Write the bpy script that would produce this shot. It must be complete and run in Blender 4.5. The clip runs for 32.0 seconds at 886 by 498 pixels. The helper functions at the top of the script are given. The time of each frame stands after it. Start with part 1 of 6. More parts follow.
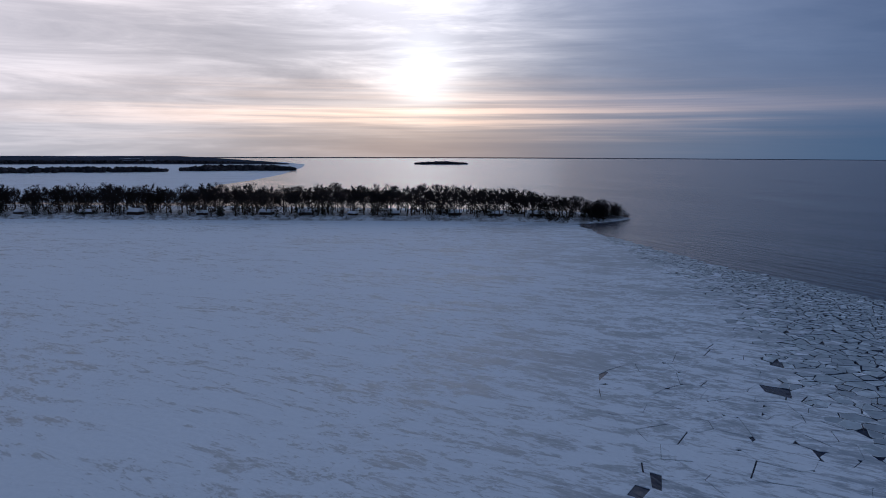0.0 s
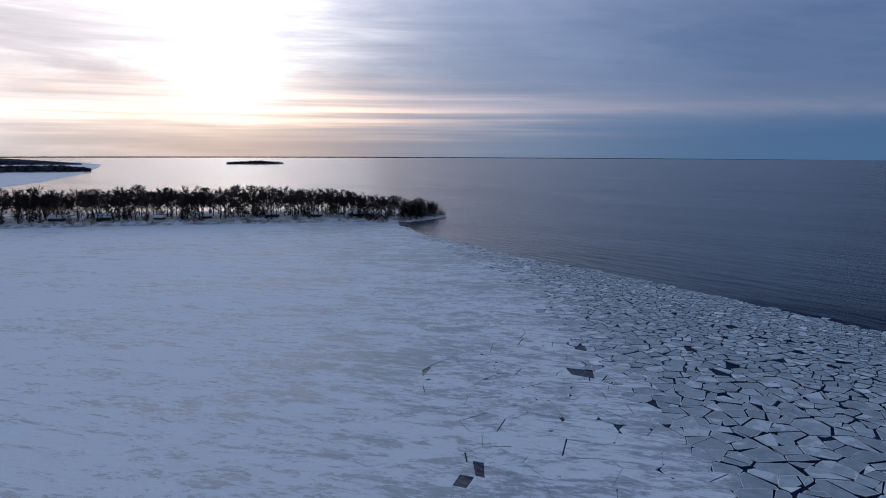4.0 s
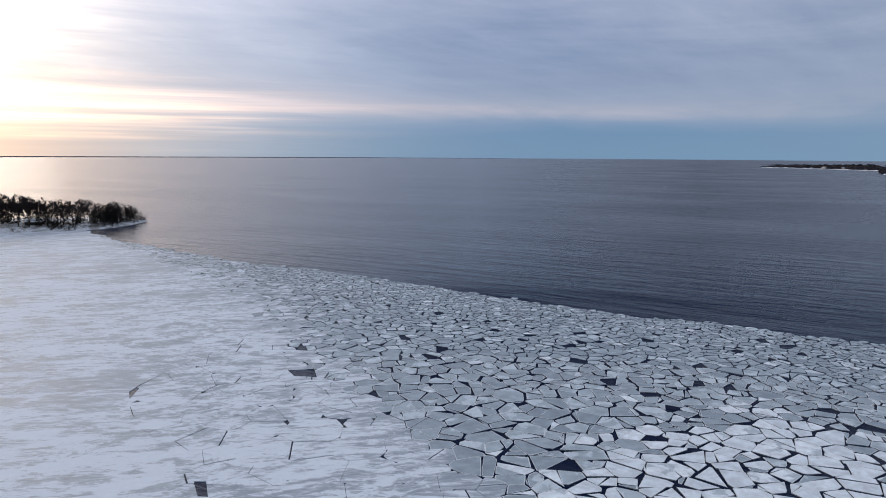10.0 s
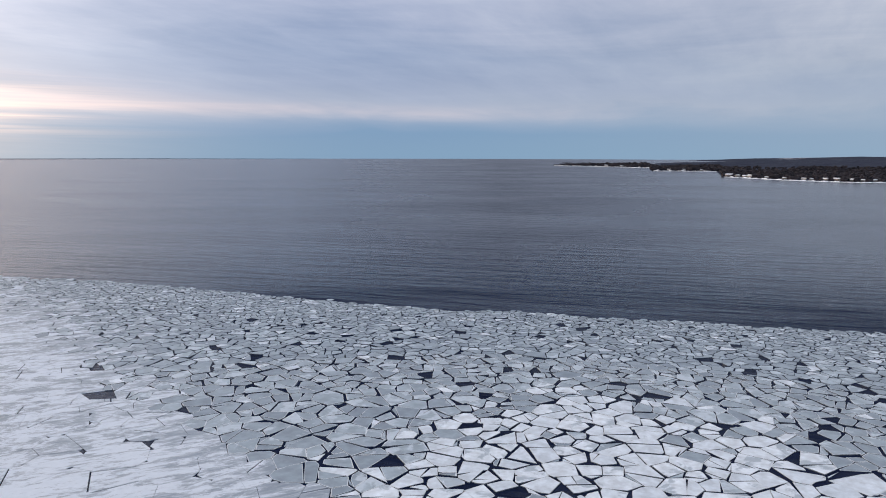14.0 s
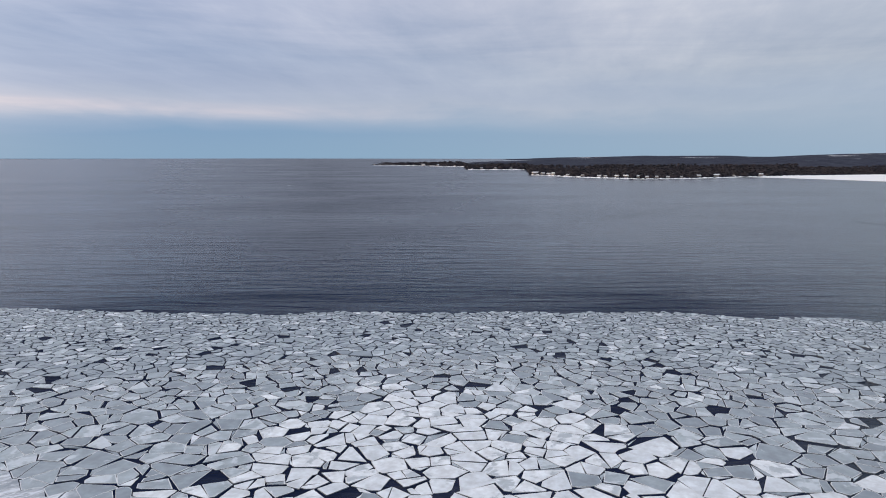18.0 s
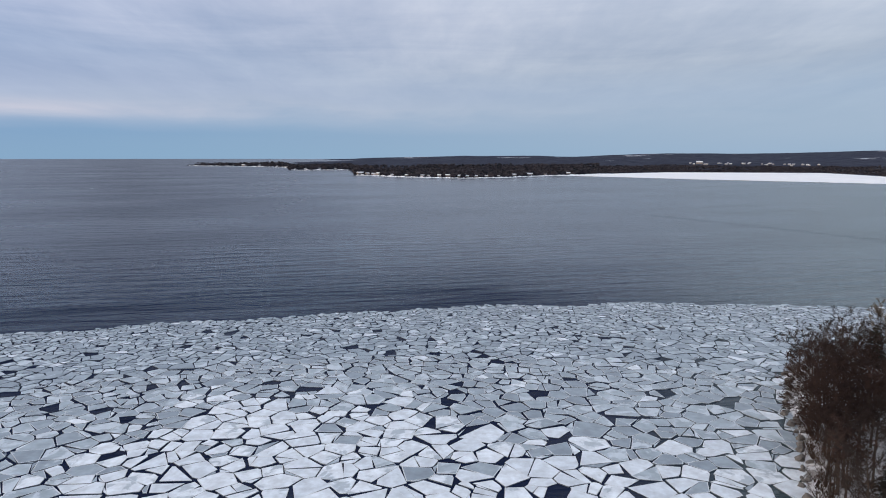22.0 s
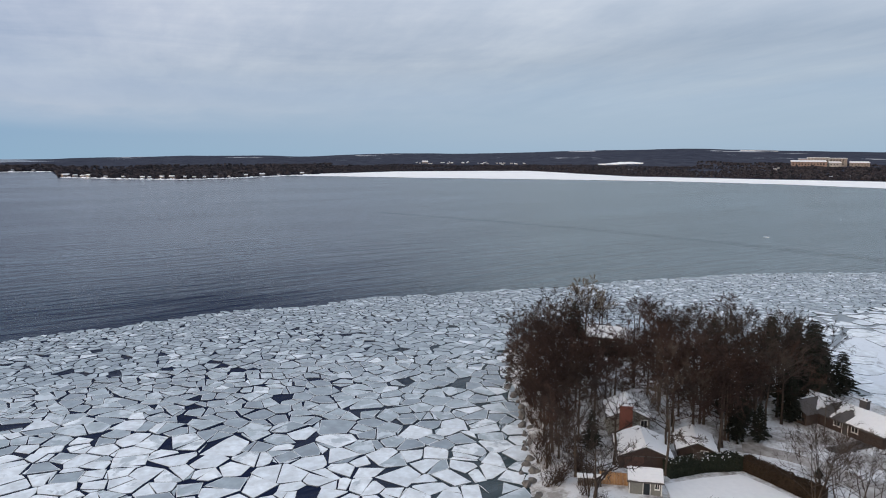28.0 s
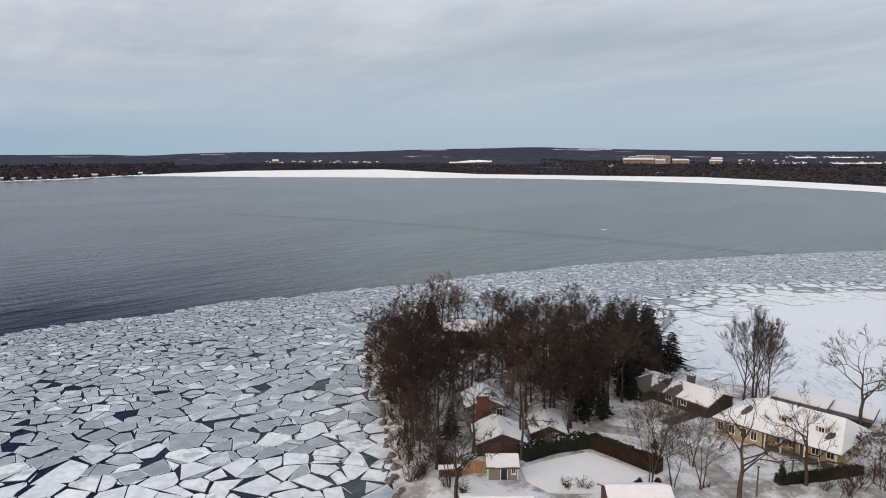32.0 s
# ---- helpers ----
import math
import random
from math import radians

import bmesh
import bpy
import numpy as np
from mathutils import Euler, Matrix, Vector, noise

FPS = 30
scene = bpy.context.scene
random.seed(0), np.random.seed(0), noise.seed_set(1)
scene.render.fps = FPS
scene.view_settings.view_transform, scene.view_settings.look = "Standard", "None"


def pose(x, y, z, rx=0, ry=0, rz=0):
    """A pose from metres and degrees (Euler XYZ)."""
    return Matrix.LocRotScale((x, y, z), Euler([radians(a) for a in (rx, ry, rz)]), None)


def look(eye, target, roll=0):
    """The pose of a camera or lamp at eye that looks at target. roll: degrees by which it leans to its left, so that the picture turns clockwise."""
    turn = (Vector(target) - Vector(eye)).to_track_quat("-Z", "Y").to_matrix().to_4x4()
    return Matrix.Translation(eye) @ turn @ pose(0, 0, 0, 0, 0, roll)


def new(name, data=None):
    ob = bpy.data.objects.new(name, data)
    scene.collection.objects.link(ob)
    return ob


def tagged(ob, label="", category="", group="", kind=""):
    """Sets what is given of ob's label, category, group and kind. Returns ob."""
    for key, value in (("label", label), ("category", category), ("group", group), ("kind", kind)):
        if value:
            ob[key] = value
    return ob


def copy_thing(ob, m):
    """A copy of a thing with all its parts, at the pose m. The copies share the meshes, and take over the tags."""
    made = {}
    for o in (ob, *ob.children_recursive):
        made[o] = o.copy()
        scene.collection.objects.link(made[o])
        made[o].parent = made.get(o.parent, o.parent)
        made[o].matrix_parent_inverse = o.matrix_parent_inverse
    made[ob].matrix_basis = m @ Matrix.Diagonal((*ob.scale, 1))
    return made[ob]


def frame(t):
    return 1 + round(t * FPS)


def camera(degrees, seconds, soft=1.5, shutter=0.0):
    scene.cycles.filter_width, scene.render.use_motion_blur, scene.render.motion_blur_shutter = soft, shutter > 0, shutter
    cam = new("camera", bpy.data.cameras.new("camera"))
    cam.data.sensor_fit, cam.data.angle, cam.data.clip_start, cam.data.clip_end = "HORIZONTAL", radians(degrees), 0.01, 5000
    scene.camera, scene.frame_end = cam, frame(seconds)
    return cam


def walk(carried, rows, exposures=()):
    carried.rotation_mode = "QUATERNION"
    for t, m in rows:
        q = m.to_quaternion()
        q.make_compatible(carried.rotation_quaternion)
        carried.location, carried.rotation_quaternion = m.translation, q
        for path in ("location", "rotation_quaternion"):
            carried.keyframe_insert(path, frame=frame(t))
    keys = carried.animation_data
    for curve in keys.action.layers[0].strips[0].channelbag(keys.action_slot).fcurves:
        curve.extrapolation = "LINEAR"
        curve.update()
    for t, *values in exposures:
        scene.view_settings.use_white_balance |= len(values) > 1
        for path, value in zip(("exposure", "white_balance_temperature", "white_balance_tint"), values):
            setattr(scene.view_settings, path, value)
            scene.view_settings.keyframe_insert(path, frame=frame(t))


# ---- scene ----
cam = camera(65.38, 32.0, 1.0)
# t, tilt from straight down, lean, turn; the camera hovers 45 m above the lake, rising a little at first
PATH = [
    (0.0, 81.97, -0.14, -0.00), (0.5, 81.96, -0.06, -1.96), (1.0, 81.94, -0.00, -4.05),
    (1.5, 81.94, 0.01, -6.01), (2.0, 81.93, -0.01, -7.57), (2.5, 81.93, -0.05, -8.79),
    (3.0, 81.97, -0.12, -10.70), (3.5, 81.95, -0.17, -12.98), (5.5, 81.98, -0.21, -19.89),
    (6.0, 81.98, -0.24, -21.87), (6.5, 81.99, -0.27, -24.03), (7.0, 81.97, -0.29, -26.14),
    (7.5, 81.96, -0.31, -28.19), (8.0, 81.95, -0.31, -30.22), (8.5, 81.95, -0.31, -32.27),
    (9.0, 81.94, -0.30, -34.36), (9.5, 81.95, -0.29, -36.42), (10.0, 81.96, -0.29, -38.47),
    (10.5, 81.96, -0.28, -40.38), (11.0, 81.98, -0.27, -42.44), (11.5, 81.99, -0.26, -44.45),
    (12.0, 82.01, -0.24, -46.43), (12.5, 82.01, -0.21, -48.37), (13.0, 82.00, -0.18, -50.22),
    (13.5, 82.03, -0.14, -52.11), (14.0, 82.03, -0.12, -54.00), (14.5, 82.02, -0.11, -55.91),
    (16.5, 81.99, -0.11, -63.31), (17.0, 81.99, -0.11, -65.11), (17.5, 82.01, -0.12, -67.01),
    (18.0, 82.02, -0.13, -68.82), (18.5, 82.04, -0.14, -70.68), (19.0, 82.04, -0.14, -72.57),
    (19.5, 82.05, -0.13, -74.44), (20.0, 82.05, -0.12, -76.32), (20.5, 82.05, -0.12, -78.17),
    (21.0, 82.07, -0.13, -80.03), (21.5, 82.07, -0.15, -81.80), (22.0, 82.07, -0.18, -83.20),
    (22.5, 82.09, -0.21, -84.75), (23.0, 82.12, -0.25, -86.51), (23.5, 82.13, -0.28, -88.63),
    (24.0, 82.13, -0.29, -90.82), (24.5, 82.15, -0.30, -92.72), (26.5, 82.14, -0.30, -99.16),
    (27.0, 82.14, -0.29, -101.28), (27.5, 82.13, -0.27, -103.32), (28.0, 82.14, -0.26, -104.93),
    (28.5, 82.12, -0.25, -106.07), (29.0, 82.10, -0.24, -107.39), (29.5, 82.09, -0.23, -109.25),
    (30.0, 82.08, -0.21, -111.10), (30.5, 82.08, -0.20, -112.63), (31.0, 82.08, -0.20, -114.03),
    (31.5, 82.08, -0.19, -115.44), (32.0, 82.07, -0.18, -116.99),
]
EXPOSURE = [(0, -1.93, 4380, 13), (3, -1.63, 4420, 13), (6, -0.94, 4920, 11), (9, -0.48, 5330, 11), (13, -0.13, 5650, 12), (19, 0.03, 5850, 12), (22, 0.03, 5600, 11), (25, 0.01, 5620, 11), (27, 0.05, 5560, 10), (28, 0.07, 5700, 9), (29, 0.10, 6050, 10), (32, 0.15, 6100, 10)]
walk(cam, [(t, pose(0, 0, 45.0 - 0.75 * (1 - min(1.0, t / 9.0)) ** 2, rx, ry, rz)) for t, rx, ry, rz in PATH], EXPOSURE)

# ---- world, sun, exposure ----
SUN_AZ, SUN_EL = -1.5, 6.5          # degrees from +y (clockwise) and above the horizon
SUN_DIR = Vector((math.sin(radians(SUN_AZ)) * math.cos(radians(SUN_EL)),
                  math.cos(radians(SUN_AZ)) * math.cos(radians(SUN_EL)),
                  math.sin(radians(SUN_EL))))


def lin(r, g, b):
    """Linear colour from 0-255 display values."""
    return tuple(((c / 255 + 0.055) / 1.055) ** 2.4 if c > 10 else c / 255 / 12.92 for c in (r, g, b)) + (1.0,)


class Nodes:
    """Short hand for building a node tree."""

    def __init__(self, tree):
        self.tree = tree
        tree.nodes.clear()

    def put(self, value, socket):
        if isinstance(value, bpy.types.NodeSocket):
            self.tree.links.new(value, socket)
        elif value is not None:
            socket.default_value = value

    def node(self, kind, **values):
        n = self.tree.nodes.new(kind)
        return n

    def math(self, op, a, b=None, c=None, clamp=False):
        n = self.tree.nodes.new("ShaderNodeMath")
        n.operation, n.use_clamp = op, clamp
        for v, s in zip((a, b, c), n.inputs):
            self.put(v, s)
        return n.outputs[0]

    def vmath(self, op, a, b=None):
        n = self.tree.nodes.new("ShaderNodeVectorMath")
        n.operation = op
        self.put(a, n.inputs[0])
        self.put(b, n.inputs[1])
        return n.outputs["Value" if op in ("DOT_PRODUCT", "LENGTH", "DISTANCE") else "Vector"]

    def mix(self, f, a, b, blend="MIX"):
        n = self.tree.nodes.new("ShaderNodeMix")
        n.data_type, n.blend_type = "RGBA", blend
        self.put(f, n.inputs[0])
        self.put(a, n.inputs[6])
        self.put(b, n.inputs[7])
        return n.outputs[2]

    def noise(self, vec, scale, detail=4.0, rough=0.55, distort=0.0):
        n = self.tree.nodes.new("ShaderNodeTexNoise")
        self.put(vec, n.inputs["Vector"])
        n.inputs["Scale"].default_value = scale
        n.inputs["Detail"].default_value = detail
        n.inputs["Roughness"].default_value = rough
        n.inputs["Distortion"].default_value = distort
        return n.outputs["Fac"]

    def ramp(self, f, stops, smooth=False):
        n = self.tree.nodes.new("ShaderNodeValToRGB")
        r = n.color_ramp
        r.interpolation = "EASE" if smooth else "LINEAR"
        while len(r.elements) < len(stops):
            r.elements.new(0.5)
        for e, (p, c) in zip(r.elements, stops):
            e.position = p
            e.color = c if isinstance(c, tuple) else (c, c, c, 1)
        self.put(f, n.inputs[0])
        return n.outputs[0]

    def mapping(self, vec, scale=(1, 1, 1), rot=(0, 0, 0), loc=(0, 0, 0)):
        n = self.tree.nodes.new("ShaderNodeMapping")
        self.put(vec, n.inputs["Vector"])
        n.vector_type = "TEXTURE"
        n.inputs["Scale"].default_value = [1 / a for a in scale]
        n.inputs["Rotation"].default_value = [radians(a) for a in rot]
        n.inputs["Location"].default_value = loc
        return n.outputs[0]

    def sep(self, vec):
        n = self.tree.nodes.new("ShaderNodeSeparateXYZ")
        self.put(vec, n.inputs[0])
        return n.outputs

    def combine(self, x, y, z):
        n = self.tree.nodes.new("ShaderNodeCombineXYZ")
        for v, s in zip((x, y, z), n.inputs):
            self.put(v, s)
        return n.outputs[0]

    def bump(self, height, strength=0.3, distance=0.1):
        n = self.tree.nodes.new("ShaderNodeBump")
        self.put(strength, n.inputs["Strength"])
        n.inputs["Distance"].default_value = distance
        self.put(height, n.inputs["Height"])
        return n.outputs[0]


world = bpy.data.worlds.new("overcast_evening")
scene.world = world
world.use_nodes = True
W = Nodes(world.node_tree)
gen = W.node("ShaderNodeTexCoord").outputs["Generated"]
dirn = W.vmath("NORMALIZE", gen)
dx, dy, dz = W.sep(dirn)[:3]
up = W.math("MAXIMUM", dz, 0.0)
# stratus sheet seen in perspective, and long flat bands near the horizon
flat = W.math("ADD", up, 0.10)
sheet = W.combine(W.math("DIVIDE", dx, flat), W.math("DIVIDE", dy, flat), 0.3)
cloud = W.noise(W.mapping(sheet, (0.55, 1.0, 1.0), (0, 0, 12)), 0.62, 7.0, 0.55, 0.6)
fine = W.noise(W.mapping(sheet, (0.5, 1.5, 1.0), (0, 0, 8)), 2.6, 6.0, 0.6, 0.3)
bands = W.noise(W.mapping(dirn, (2.3, 2.3, 24.0)), 1.0, 6.0, 0.62, 0.55)
wob = W.math("MULTIPLY", W.math("SUBTRACT", bands, 0.5), 0.035)
wob2 = W.math("MULTIPLY", W.math("SUBTRACT", cloud, 0.5), W.math("MULTIPLY", up, 0.9))
level = W.math("ADD", W.math("ADD", up, wob2), W.math("MULTIPLY", wob, W.math("MULTIPLY", up, 12.0, clamp=True)))
grey = W.ramp(level, [(0.0, lin(146, 176, 194)), (0.026, lin(136, 168, 192)), (0.043, lin(156, 176, 196)),
                      (0.062, lin(197, 198, 205)), (0.085, lin(188, 191, 203)), (0.125, lin(183, 189, 203)),
                      (0.19, lin(205, 204, 212)), (0.30, lin(221, 221, 223)), (0.5, lin(232, 233, 234)),
                      (1.0, lin(238, 238, 238))])
# paler, bluer air over the eastern shore
toward_se = (math.sin(radians(122)) * 0.995, math.cos(radians(122)) * 0.995, 0.09)
se = W.math("POWER", W.math("MAXIMUM", W.vmath("DOT_PRODUCT", dirn, toward_se), 0.0), 2.2)
grey2 = W.ramp(level, [(0.0, lin(166, 184, 196)), (0.04, lin(170, 184, 195)), (0.08, lin(172, 184, 195)), (0.13, lin(178, 184, 190)),
                       (0.20, lin(203, 205, 207)), (0.30, lin(220, 221, 223)), (0.5, lin(232, 233, 234)), (1.0, lin(238, 238, 238))])
grey = W.mix(se, grey, grey2)
shade = W.ramp(W.math("ADD", W.math("MULTIPLY", cloud, 0.6), W.math("MULTIPLY", fine, 0.4)),
               [(0.33, (0.82, 0.85, 0.90, 1)), (0.5, (0.98, 0.975, 0.985, 1)), (0.66, (1.16, 1.12, 1.07, 1))])
veil = W.math("MULTIPLY", W.math("SUBTRACT", up, 0.03), 9.0, clamp=True)
grey = W.mix(veil, grey, W.mix(1.0, grey, shade, "MULTIPLY"))
layer = W.ramp(bands, [(0.36, (0.80, 0.84, 0.90, 1)), (0.5, (0.99, 0.985, 0.985, 1)), (0.64, (1.15, 1.11, 1.06, 1))])
grey = W.mix(W.math("MULTIPLY", W.math("MULTIPLY", veil, W.math("MULTIPLY_ADD", dy, 0.5, 0.5, clamp=True)), W.math("SUBTRACT", 1.0, W.math("MULTIPLY", up, 2.2), clamp=True)), grey, W.mix(1.0, grey, layer, "MULTIPLY"))


def lobe(az, el, power, strength):
    d = (math.sin(radians(az)) * math.cos(radians(el)), math.cos(radians(az)) * math.cos(radians(el)), math.sin(radians(el)))
    return W.math("MULTIPLY", W.math("POWER", W.math("MAXIMUM", W.vmath("DOT_PRODUCT", dirn, d), 0.0), power), strength)


# clear air behind the cloud
sky = W.node("ShaderNodeTexSky")
sky.sky_type, sky.sun_disc = "NISHITA", False
sky.sun_elevation, sky.sun_rotation = radians(SUN_EL), radians(SUN_AZ)
clear = W.mix(1.0, sky.outputs[0], (0.10, 0.10, 0.10, 1), "MULTIPLY")
base = W.mix(0.12, grey, clear)
# heavier, bluer cloud to the north-east
base = W.mix(lobe(35, 4, 8.0, 0.55), base, W.mix(1.0, base, (0.74, 0.84, 0.97, 1), "MULTIPLY"))
# a long pale cloud bar sloping down to the east
bar_z = W.math("SUBTRACT", dz, W.math("MULTIPLY_ADD", W.math("ARCTAN2", dx, dy), -0.018, 0.068))
bar_z = W.math("MULTIPLY_ADD", wob, 0.25, bar_z)
bar = W.math("MULTIPLY", W.math("POWER", 2.718, W.math("MULTIPLY", W.math("MULTIPLY", bar_z, bar_z), -9000.0)), lobe(40, 3, 7.0, 0.75))
base = W.mix(bar, base, W.mix(1.0, base, (1.55, 1.28, 1.12, 1), "MULTIPLY"))
# the sun's light spread in the cloud
toward = W.math("MAXIMUM", W.vmath("DOT_PRODUCT", dirn, tuple(SUN_DIR)), 0.0)
streak = W.ramp(bands, [(0.36, 0.12), (0.47, 0.55), (0.60, 1.5)])
streak = W.math("MULTIPLY", streak, W.math("MULTIPLY_ADD", fine, 1.2, 0.35))
core = W.math("MULTIPLY", W.math("POWER", toward, 900.0), 2.0)
halo = W.math("MULTIPLY", W.math("POWER", toward, 95.0), 1.25)
# the cloud deck is brightest above the sun and over the western bay
wide = lobe(-3, 18, 66.0, 7.6)
west = W.math("MULTIPLY", lobe(-36, 15, 9.0, 3.6), W.math("MULTIPLY_ADD", streak, 0.35, 0.65))
lowcut = W.ramp(up, [(0.0, 0.28), (0.045, 0.55), (0.085, 0.62), (0.105, 1.0)])
glow = W.mix(1.0, (1.0, 0.80, 0.50, 1), W.combine(core, core, core), "MULTIPLY")
halo_c = W.math("MULTIPLY", W.math("MULTIPLY", halo, streak), lowcut)
wide_c = W.math("MULTIPLY", W.math("MULTIPLY", wide, W.math("MULTIPLY_ADD", streak, 0.45, 0.55)), W.ramp(up, [(0.03, 0.25), (0.08, 0.45), (0.12, 0.9), (0.16, 1.0)]))
h = W.mix(1.0, (1.0, 0.68, 0.35, 1), W.combine(halo_c, halo_c, halo_c), "MULTIPLY")
w = W.vmath("ADD", W.mix(1.0, (1.0, 0.74, 0.48, 1), W.combine(wide_c, wide_c, wide_c), "MULTIPLY"), W.mix(1.0, (1.0, 0.68, 0.40, 1), W.combine(west, west, west), "MULTIPLY"))
base = W.mix(lobe(-10, 8, 5.0, 0.85), base, W.mix(1.0, base, (1.18, 0.98, 0.74, 1), "MULTIPLY"))
# afterglow low over the water, broken by cloud bars
low_z = W.math("SUBTRACT", dz, 0.052)
ember = W.math("MULTIPLY", W.math("POWER", 2.718, W.math("MULTIPLY", W.math("MULTIPLY", low_z, low_z), -900.0)), lobe(-4, 2, 16.0, 2.3))
bars = W.noise(W.mapping(dirn, (1.1, 1.1, 60.0), loc=(2.0, 1.0, 0.4)), 1.0, 5.0, 0.6, 0.3)
ember = W.math("MULTIPLY", ember, W.ramp(bars, [(0.38, 0.1), (0.5, 0.6), (0.6, 1.6)]))
em = W.mix(1.0, (1.0, 0.52, 0.20, 1), W.combine(ember, ember, ember), "MULTIPLY")
pale = W.math("MULTIPLY", W.math("ADD", lobe(15, 19, 22.0, 0.5), lobe(118, 26, 9.0, 0.03)), W.math("MULTIPLY_ADD", cloud, 1.2, 0.4))
base = W.vmath("ADD", base, W.mix(1.0, (1.0, 0.93, 0.88, 1), W.combine(pale, pale, pale), "MULTIPLY"))
lit = W.vmath("ADD", W.vmath("ADD", W.vmath("ADD", base, em), w), W.vmath("ADD", h, glow))
bg = W.node("ShaderNodeBackground")
W.put(lit, bg.inputs["Color"])
bg.inputs["Strength"].default_value = 1.0
W.put(bg.outputs[0], W.node("ShaderNodeOutputWorld").inputs["Surface"])

sun = new("sun", bpy.data.lights.new("sun", "SUN"))
sun.data.energy, sun.data.angle, sun.data.color = 0.06, radians(22), (1.0, 0.86, 0.68)
sun.matrix_world = look((0, 0, 300), Vector((0, 0, 300)) - SUN_DIR)


# ---- materials ----
def material(name):
    m = bpy.data.materials.new(name)
    m.use_nodes = True
    n = Nodes(m.node_tree)
    b = n.node("ShaderNodeBsdfPrincipled")
    n.put(b.outputs[0], n.node("ShaderNodeOutputMaterial").inputs["Surface"])
    return m, n, b.inputs


def world_pos(n):
    return n.node("ShaderNodeNewGeometry").outputs["Position"]


def island(n):
    return n.node("ShaderNodeNewGeometry").outputs["Random Per Island"]


def plain(name, c0, c1, scale, rough=0.8, bump=0.0, metal=0.0, per=0.0, spec=0.5):
    """A surface of two mingled tones with grain."""
    m, n, b = material(name)
    p = world_pos(n)
    f = n.math("ADD", n.math("MULTIPLY", n.noise(p, scale, 5), 0.7), n.math("MULTIPLY", n.noise(p, scale * 0.13, 3), 0.3))
    if per:
        o = n.node("ShaderNodeObjectInfo").outputs["Random"]
        f = n.math("ADD", f, n.math("MULTIPLY", n.math("SUBTRACT", o, 0.5), per))
    n.put(n.ramp(f, [(0.32, c0 + (1,)), (0.68, c1 + (1,))]), b["Base Color"])
    n.put(n.math("MULTIPLY_ADD", f, 0.2, rough - 0.1), b["Roughness"])
    b["Metallic"].default_value = metal
    b["Specular IOR Level"].default_value = spec
    if bump:
        n.put(n.bump(n.noise(p, scale * 2, 4), bump, 0.05), b["Normal"])
    return m


